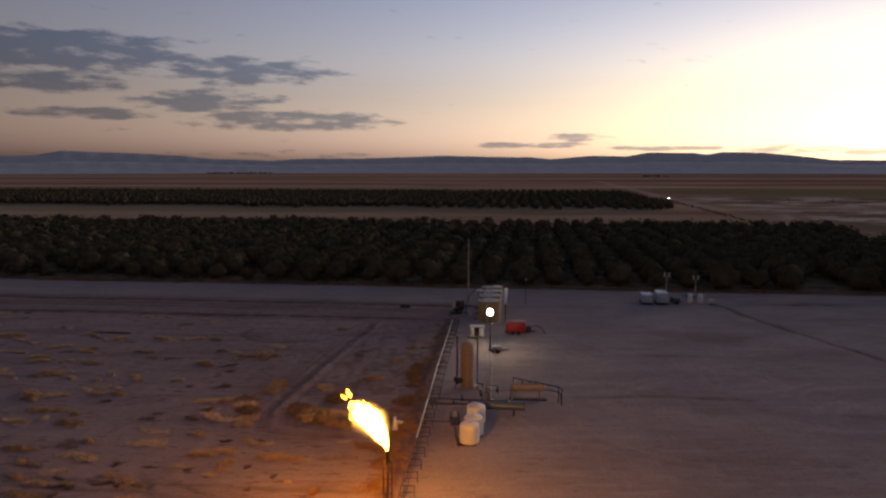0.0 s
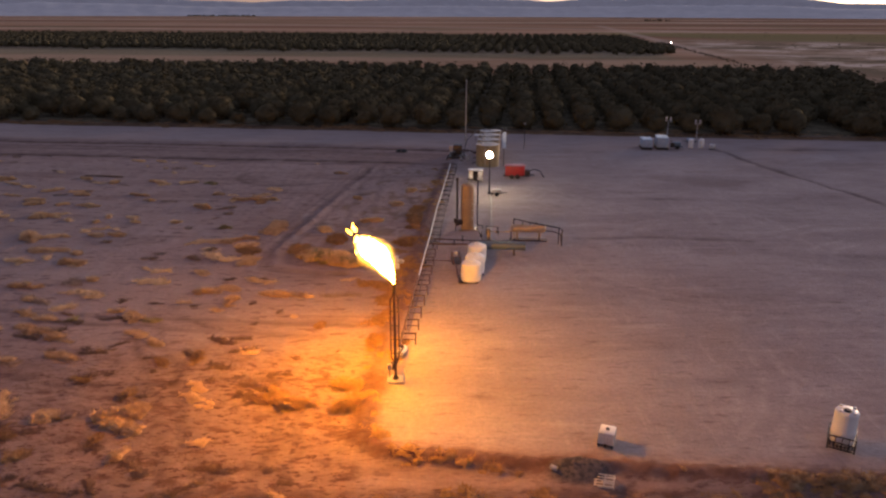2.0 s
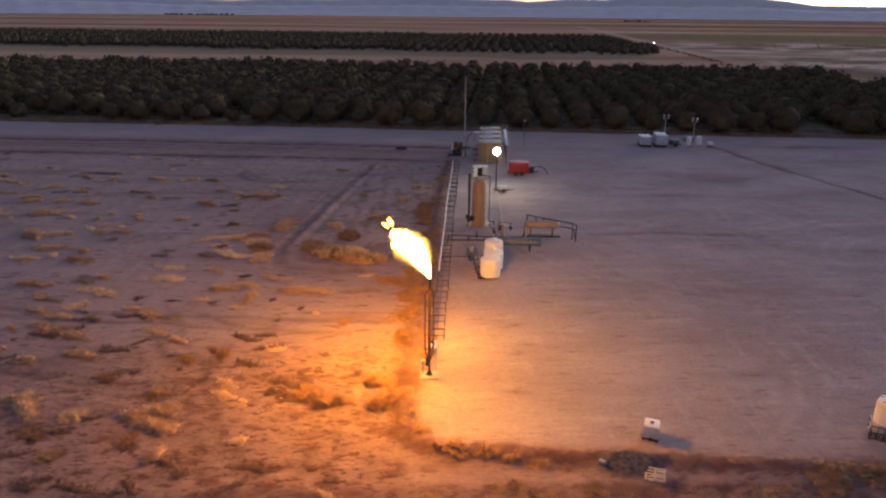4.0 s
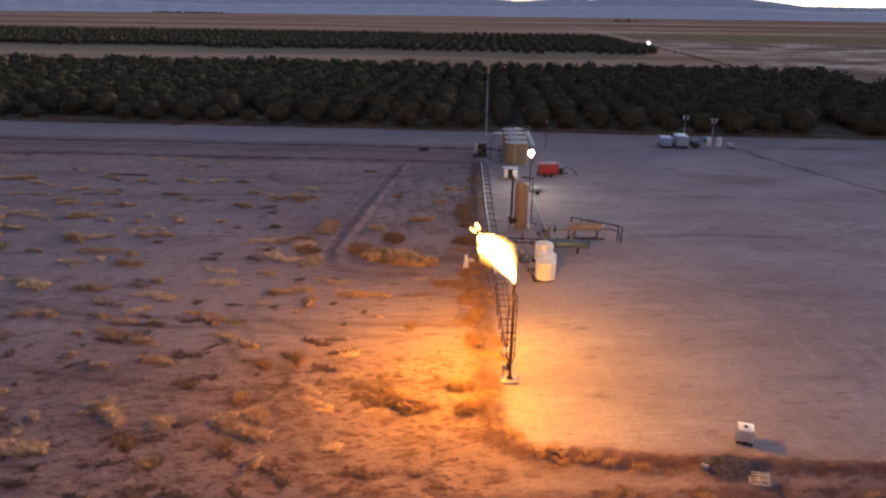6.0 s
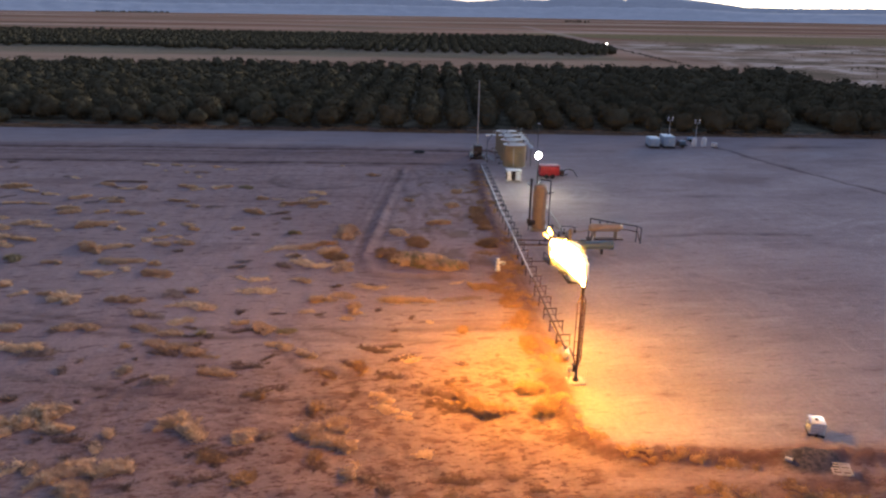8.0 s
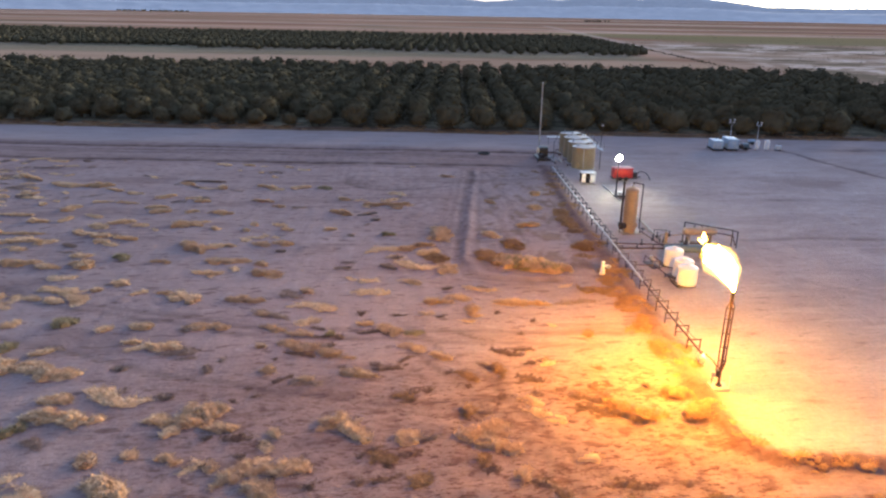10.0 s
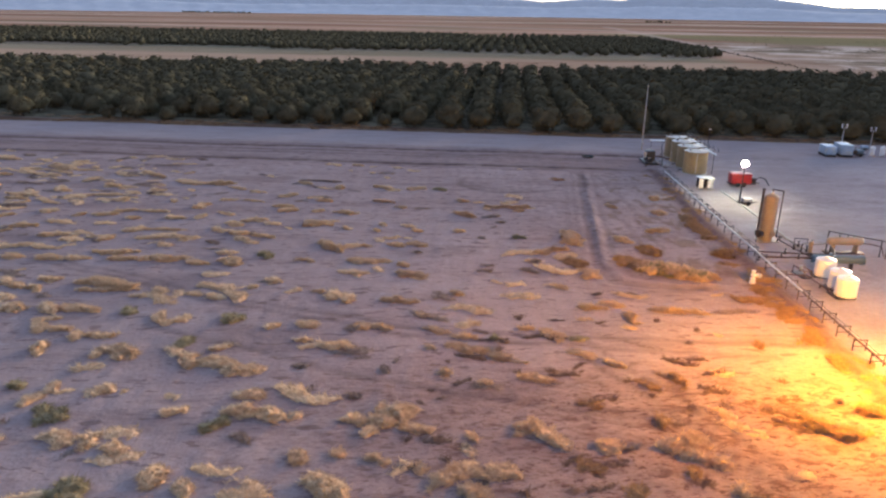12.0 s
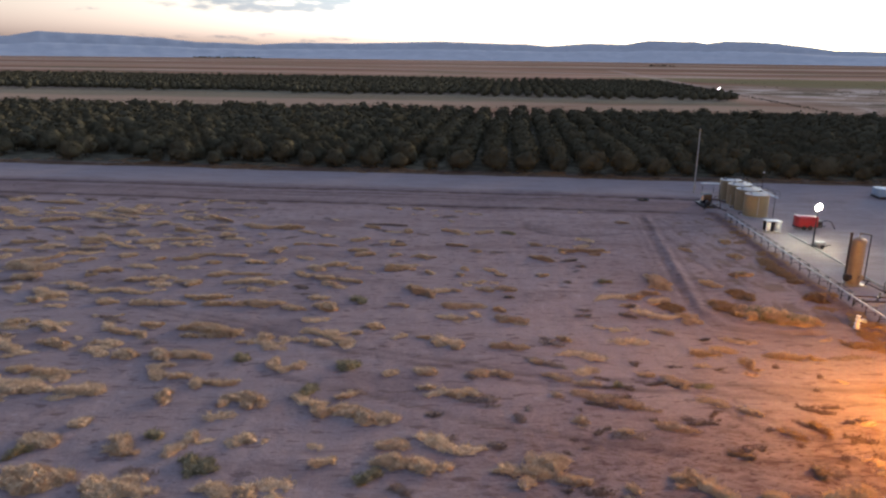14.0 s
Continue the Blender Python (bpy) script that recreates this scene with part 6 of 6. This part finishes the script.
TAWNY_B = [(-35.4, 67.2, 1.5, -23, 0.5), (-41.3, 65.2, 2.1, -26, 0.7), (-39.7, 64.9, 1.3, 1, 0.5), (-20.8, 64.7, 2.7, -30, 0.5), (-23.1, 64, 2.6, -20, 0.8), (-15.1, 63.1, 5.2, -4, 0.7), (-38.7, 61.8, 1.3, 11, 0.3), (-19.8, 61.5, 2.3, -47, 0.7), (-29.6, 59.5, 1.3, -26, 0.3), (-42.2, 59.4, 2, 20, 0.6), (-44, 59.3, 1.7, 12, 0.6), (-37.6, 58.9, 3.2, -27, 0.4), (-27.7, 58.1, 2.5, -41, 0.7), (-35.2, 57.7, 2, -25, 0.4), (-38.1, 55.7, 0.9, -12, 0.4), (-35.3, 55.4, 2.9, -24, 0.5), (-25.9, 54.5, 2.9, -35, 0.4), (-32.9, 54.5, 4.3, -24, 0.5), (-24, 53.1, 2.7, -27, 0.4), (-36.9, 51.6, 1.2, 22, 0.7)]
TAWNY_C = [(-30.3, 50.6, 3.4, -15, 0.4), (-34, 50.1, 1.1, -8, 0.4), (-38.9, 44.1, 2.3, -17, 0.4), (-31.8, 44, 2, -10, 0.8), (-35.3, 43.2, 0.9, -12, 0.5), (-22.1, 42.2, 3.6, -15, 1), (-26.8, 41.9, 1.4, -58, 0.8), (-43.7, 41.2, 1.2, -28, 0.5), (-46, 40.8, 1.6, -33, 0.5), (-41.3, 40.7, 1.4, -10, 0.3), (-21.3, 40.7, 3, -11, 0.8), (-38.8, 39.9, 0.9, -11, 0.4), (-35.9, 39.3, 2, -8, 0.5), (-34, 39.3, 2.4, -13, 0.8), (-37.5, 38.8, 1.5, -31, 1.1), (-20.3, 37.5, 0.8, -40, 0.6), (-35.7, 37.4, 2.6, -17, 0.8)]
WEEDS_A = [(-7.1, 46, 1.8, -88, 1.3), (-6.9, 43.4, 2, -78, 1.3), (-7.2, 65.9, 3.4, -44, 1), (-5.3, 62.9, 3.1, -64, 1.1), (-5.3, 58, 4.5, -95, 0.9), (-5.7, 53.4, 3.8, -90, 0.8), (-4.2, 79.1, 3.3, -62, 1.6), (-3.6, 89.9, 10, -93, 1), (-11.5, 44.1, 4.2, -19, 0.9), (-10.9, 56.2, 1.5, -60, 0.5), (-19.5, 50.4, 2.1, -87, 0.5), (-15.6, 75.7, 5.6, -74, 1.6), (-20.8, 84.6, 2.3, -72, 1), (-21.7, 76.5, 4.3, -58, 0.8), (-12.7, 80.5, 4.6, -60, 1.2), (-22.4, 75.8, 3.1, -59, 0.8), (-22.6, 45.1, 1.4, -38, 0.7), (-28.4, 39.9, 1.8, -18, 0.6), (-26.4, 37.5, 1.5, 0, 0.7), (-26.9, 47, 1.6, -17, 0.3)]
WEEDS_B = [(-22.2, 49.6, 2.3, -46, 0.3), (-22.4, 39.3, 0.7, -25, 0.5)]
SHRUBS_A = [(-13.1, 73.7, 3.2, -39, 1.8), (-10.1, 72.2, 3.8, -25, 1.6), (-76, 47.5, 1.1, -21, 1.1), (-56, 78.1, 1.5, 8, 1), (-36, 108.9, 2.1, 22, 0.7), (-26.9, 85.1, 1.6, 26, 0.6), (-65, 62.8, 1.7, 0, 0.8), (-55.3, 60.9, 2.4, 0, 1), (-57.8, 56.3, 1.4, 0, 1.2), (-32.4, 57.6, 1.1, 28, 0.5), (-25.6, 57.3, 1.6, 32, 0.4), (-67.6, 49.5, 1.1, 22, 0.8), (-63.5, 45.7, 2.6, -24, 1), (-52.2, 44.5, 1.5, 0, 0.8), (-58.5, 37.7, 2.2, 6, 1.2)]
DEAD_A = [(-94.9, 111.6, 3.8, 2, 0.4), (-55.2, 113.9, 6.5, -8, 0.3), (-77.7, 105.4, 2.7, 16, 0.4), (-93.6, 97.7, 4.6, -2, 0.3), (-63, 82.4, 2.3, -32, 0.3), (-29.7, 94, 2.8, 43, 0.4), (-28.5, 91.4, 1.2, -25, 0.4), (-31.6, 84.6, 1, 1, 0.3), (-39.2, 79.3, 1, -50, 0.4), (-26.3, 76.6, 1.1, 21, 0.5), (-48, 52.4, 1.4, -11, 0.3), (-32.1, 73.5, 1.9, 33, 0.3), (-27.3, 73.7, 2.1, -18, 0.3), (-41.5, 51.9, 1, -27, 0.3), (-43.4, 48.1, 1.4, -3, 0.3), (-50, 42.9, 1.6, -18, 0.3), (-25.3, 42, 1.6, -11, 0.3)]


def clump_arrays(length, width, seed, tall, thin=1.0):
    """A matted tussock: one ragged, lumpy mat of flattened stalks with loose blades over it."""
    rng = random.Random(seed)
    cell = 0.13 if thin == 1.0 else 0.18
    width = width * 1.45 + 0.35
    bend, high = rng.uniform(-.3, .3) * width, (0.15 + 0.12 * width) * tall * 0.62
    nx_, ny_ = max(5, int(length * 1.25 / cell)), max(5, int(width * 1.4 / cell))
    verts, faces, keep, heights = [], [], [], []
    for a in range(nx_ + 1):
        for b in range(ny_ + 1):
            x, y = (a / nx_ - 0.5) * length * 1.25, (b / ny_ - 0.5) * width * 1.4
            e = 0.9 - (2 * x / length) ** 2 - (2 * y / width) ** 2 + 1.2 * noise.noise((x * 0.9, y * 1.3, seed * 1.7)) + 0.9 * noise.noise((x * 2.3, y * 3.0, seed * 0.9))
            keep.append(e > 0)
            heights.append(e)
            lump = 0.62 + 0.55 * noise.noise((x * 2.6, y * 3.4, seed * 2.3)) + 0.4 * noise.noise((x * 6.5, y * 8.0, seed))
            z = high * min(max(e, 0.0), 1.0) ** 0.6 * max(lump, 0.12) * rng.uniform(0.6, 1.3) if e > 0 else -0.12
            verts.append((x + rng.uniform(-.05, .05), y + bend * math.sin(5 * x / length) + rng.uniform(-.05, .05), z))
    # one mat: only the patch joined to its thickest place stays
    todo, joined = [max(range(len(keep)), key=lambda k: heights[k])], set()
    while todo:
        k = todo.pop()
        if k in joined:
            continue
        joined.add(k)
        a, b = divmod(k, ny_ + 1)
        todo += [i * (ny_ + 1) + j for i in range(max(a - 1, 0), min(a + 1, nx_) + 1) for j in range(max(b - 1, 0), min(b + 1, ny_) + 1) if keep[i * (ny_ + 1) + j]]
    keep = [k in joined for k in range(len(keep))]
    for a in range(nx_):
        for b in range(ny_):
            q = (a * (ny_ + 1) + b, (a + 1) * (ny_ + 1) + b, (a + 1) * (ny_ + 1) + b + 1, a * (ny_ + 1) + b + 1)
            if any(keep[k] for k in q):
                faces += [(q[0], q[1], q[2]), (q[0], q[2], q[3])]
    roots = [k for k in range(len(verts)) if keep[k]]
    drift = rng.uniform(0, 6.28)
    for _ in range(int(len(roots) * (9.0 if thin == 1.0 else 6.0))):
        x, y, z = verts[roots[rng.randrange(len(roots))]]
        x, y, z = x + rng.uniform(-.12, .12), y + rng.uniform(-.12, .12), z * rng.uniform(0.5, 1.0)
        l, d, e = rng.uniform(0.12, 0.30) + 0.06 * width, rng.gauss(drift, 1.5), rng.uniform(0.02, 0.045)
        q = len(verts)
        verts += [(x - e * math.sin(d), y + e * math.cos(d), z - 0.03), (x + e * math.sin(d), y - e * math.cos(d), z - 0.03), (x + l * math.cos(d), y + l * math.sin(d), z + l * rng.uniform(-0.1, 0.75))]
        faces.append((q, q + 1, q + 2))
    if not faces:
        faces.append((0, 1, ny_ + 2))
    return np.array(verts), np.array(faces)


def place_clumps(rows_, name, mat, label, category, group, tall, seed):
    for i, (x, y, l, turn, w) in enumerate(rows_):
        v, f = clump_arrays(l, w, seed + i, tall * (0.85 + 0.45 * w))
        o = new(name, arrays(name, v, f, mat))
        o.matrix_basis = pose(x, y, level(x, y), 0, 0, turn)
        tagged(o, label, category, group)


YARD = [(-12.8, 73.8, 6.2, -22, 1.7), (-9.8, 72.0, 3.6, -18, 1.3), (-14.6, 84, 2.2, 70, 0.9), (-9.2, 88, 2.6, 60, 0.8), (-6.5, 96, 2.4, 75, 0.8), (-4.6, 104, 2.2, 70, 0.7), (-20.6, 86.6, 2.0, 70, 1.0), (-23.2, 80.6, 2.4, 40, 0.8), (-21.2, 72.4, 3.0, -65, 1.0), (-12.2, 99.5, 2.4, -75, 0.6)]
place_clumps(STRAW_K + STRAW_A + STRAW_B + STRAW_C + STRAW_D + STRAW_E + STRAW_F + STRAW_G + STRAW_H, "dry_grass_clump", STRAW, "matted clump of straw-coloured dry grass on the soil", "grass clump", "dry grass clumps", 1.4, 100)
place_clumps(YARD + TAWNY_A + TAWNY_B + TAWNY_C, "tawny_grass_clump", TAWNY, "matted clump of tawny brown dry grass", "grass clump", "tawny grass clumps", 1.3, 700)
place_clumps(WEEDS_A + WEEDS_B, "weed_clump", WEED, "rust-brown dry weeds along the berm", "weeds", "rust-brown weed clumps", 0.9, 300)
place_clumps(SHRUBS_A, "green_shrub", SHRUB, "low olive green shrub among dry grass", "shrub", "low green shrubs", 1.5, 400)
place_clumps(DEAD_A, "dead_weed_clump", LITTER, "low dark brown dead weeds on bare soil", "weeds", "dead weed clumps", 0.8, 500)


def scatter(name, mat, count, region, seed, size, label, streak=1.0, keep=None, tall=0.7):
    """Countless small tufts, joined: kept where a drifting pattern gathers them."""
    rng = random.Random(seed)
    models = [clump_arrays(size * (1.0 + streak * k * 0.35), size * 0.6, seed * 50 + k, tall, 0.55) for k in range(10)]
    vs, fs, k = [], [], 0
    made = 0
    while made < count:
        x, y = rng.uniform(region[0], region[1]), rng.uniform(region[2], region[3])
        if keep and not keep(x, y, rng):
            continue
        made += 1
        g = noise.noise((x * 0.05, y * 0.11, seed)) + 0.5 * noise.noise((x * 0.2, y * 0.5, seed))
        if g < rng.uniform(-0.35, 0.5):
            continue
        v, f = models[rng.randrange(10)]
        a, q = rng.gauss(-0.12, 0.3) + (3.1416 if rng.random() < 0.5 else 0), rng.uniform(0.5, 1.25)
        ca, sa = math.cos(a), math.sin(a)
        vs.append(v @ np.array([[ca, sa, 0], [-sa, ca, 0], [0, 0, 1]]) * q + (x, y, level(x, y)))
        fs.append(f + k)
        k += len(v)
    return tagged(new(name, arrays(name, np.concatenate(vs), np.concatenate(fs), mat)), label, "dry grass", kind="stuff")


def in_field(x, y, rng):
    v = x * VX + (y - GROVE_Y) * VY
    if v > -46 or x > -20 and y > 66 or math.hypot(x + 25.5, y - 113.5) < 8:
        return False
    if x > -78 and rng.random() > 0.22:
        return False
    return x < -30 or y > 66 or rng.random() < 0.02


scatter("dry_grass_tufts", STRAW, 2500, (-190, -8, 24, 150), 21, 1.1, "scattered small tufts of straw-coloured dry grass", 1.0, in_field)
scatter("tawny_grass_tufts", TAWNY, 70, (-36, -8, 24, 68), 26, 0.6, "small tawny brown grass tufts on the soil by the flare", 1.0, lambda x, y, rng: x < -9.5, 0.6)
scatter("ground_litter", LITTER, 1000, (-170, -6, 24, 140), 22, 0.8, "scattered brown plant litter and dead weeds", 1.5, in_field, 0.4)
scatter("flare_litter", DARK_LITTER, 380, (-40, -7, 23, 68), 27, 0.45, "small dark plant litter on the soil by the flare", 1.6, lambda x, y, rng: x < -8.5 and rng.random() < (0.9 if y < 48 else 0.4), 0.45)
scatter("bank_weeds", WEED, 1000, (-4, 62, 26, 39), 23, 0.42, "rust-brown weeds along the pad's near bank", 1.2, lambda x, y, rng: abs(y - np.interp(x, [-6, 6, 23, 45, 62], [38, 36.0, 34.6, 33.2, 32.0])) < rng.uniform(0.1, 1.1) or y < 34.5 - 0.03 * x and rng.random() < 0.35)
scatter("verge_weeds", WEED, 1100, (-190, 110, 140, 195), 24, 1.0, "rust-brown weeds along the orchard's verge", 1.0, lambda x, y, rng: -10.8 < x * VX + (y - GROVE_Y) * VY < rng.uniform(-9, 1))
scatter("rack_weeds", WEED, 260, (-9, 4, 40, 120), 25, 0.7, "rust-brown weeds beside the pipe rack", 0.8, lambda x, y, rng: 0.5 < rack_x(y) - x < 3.2, 0.45)
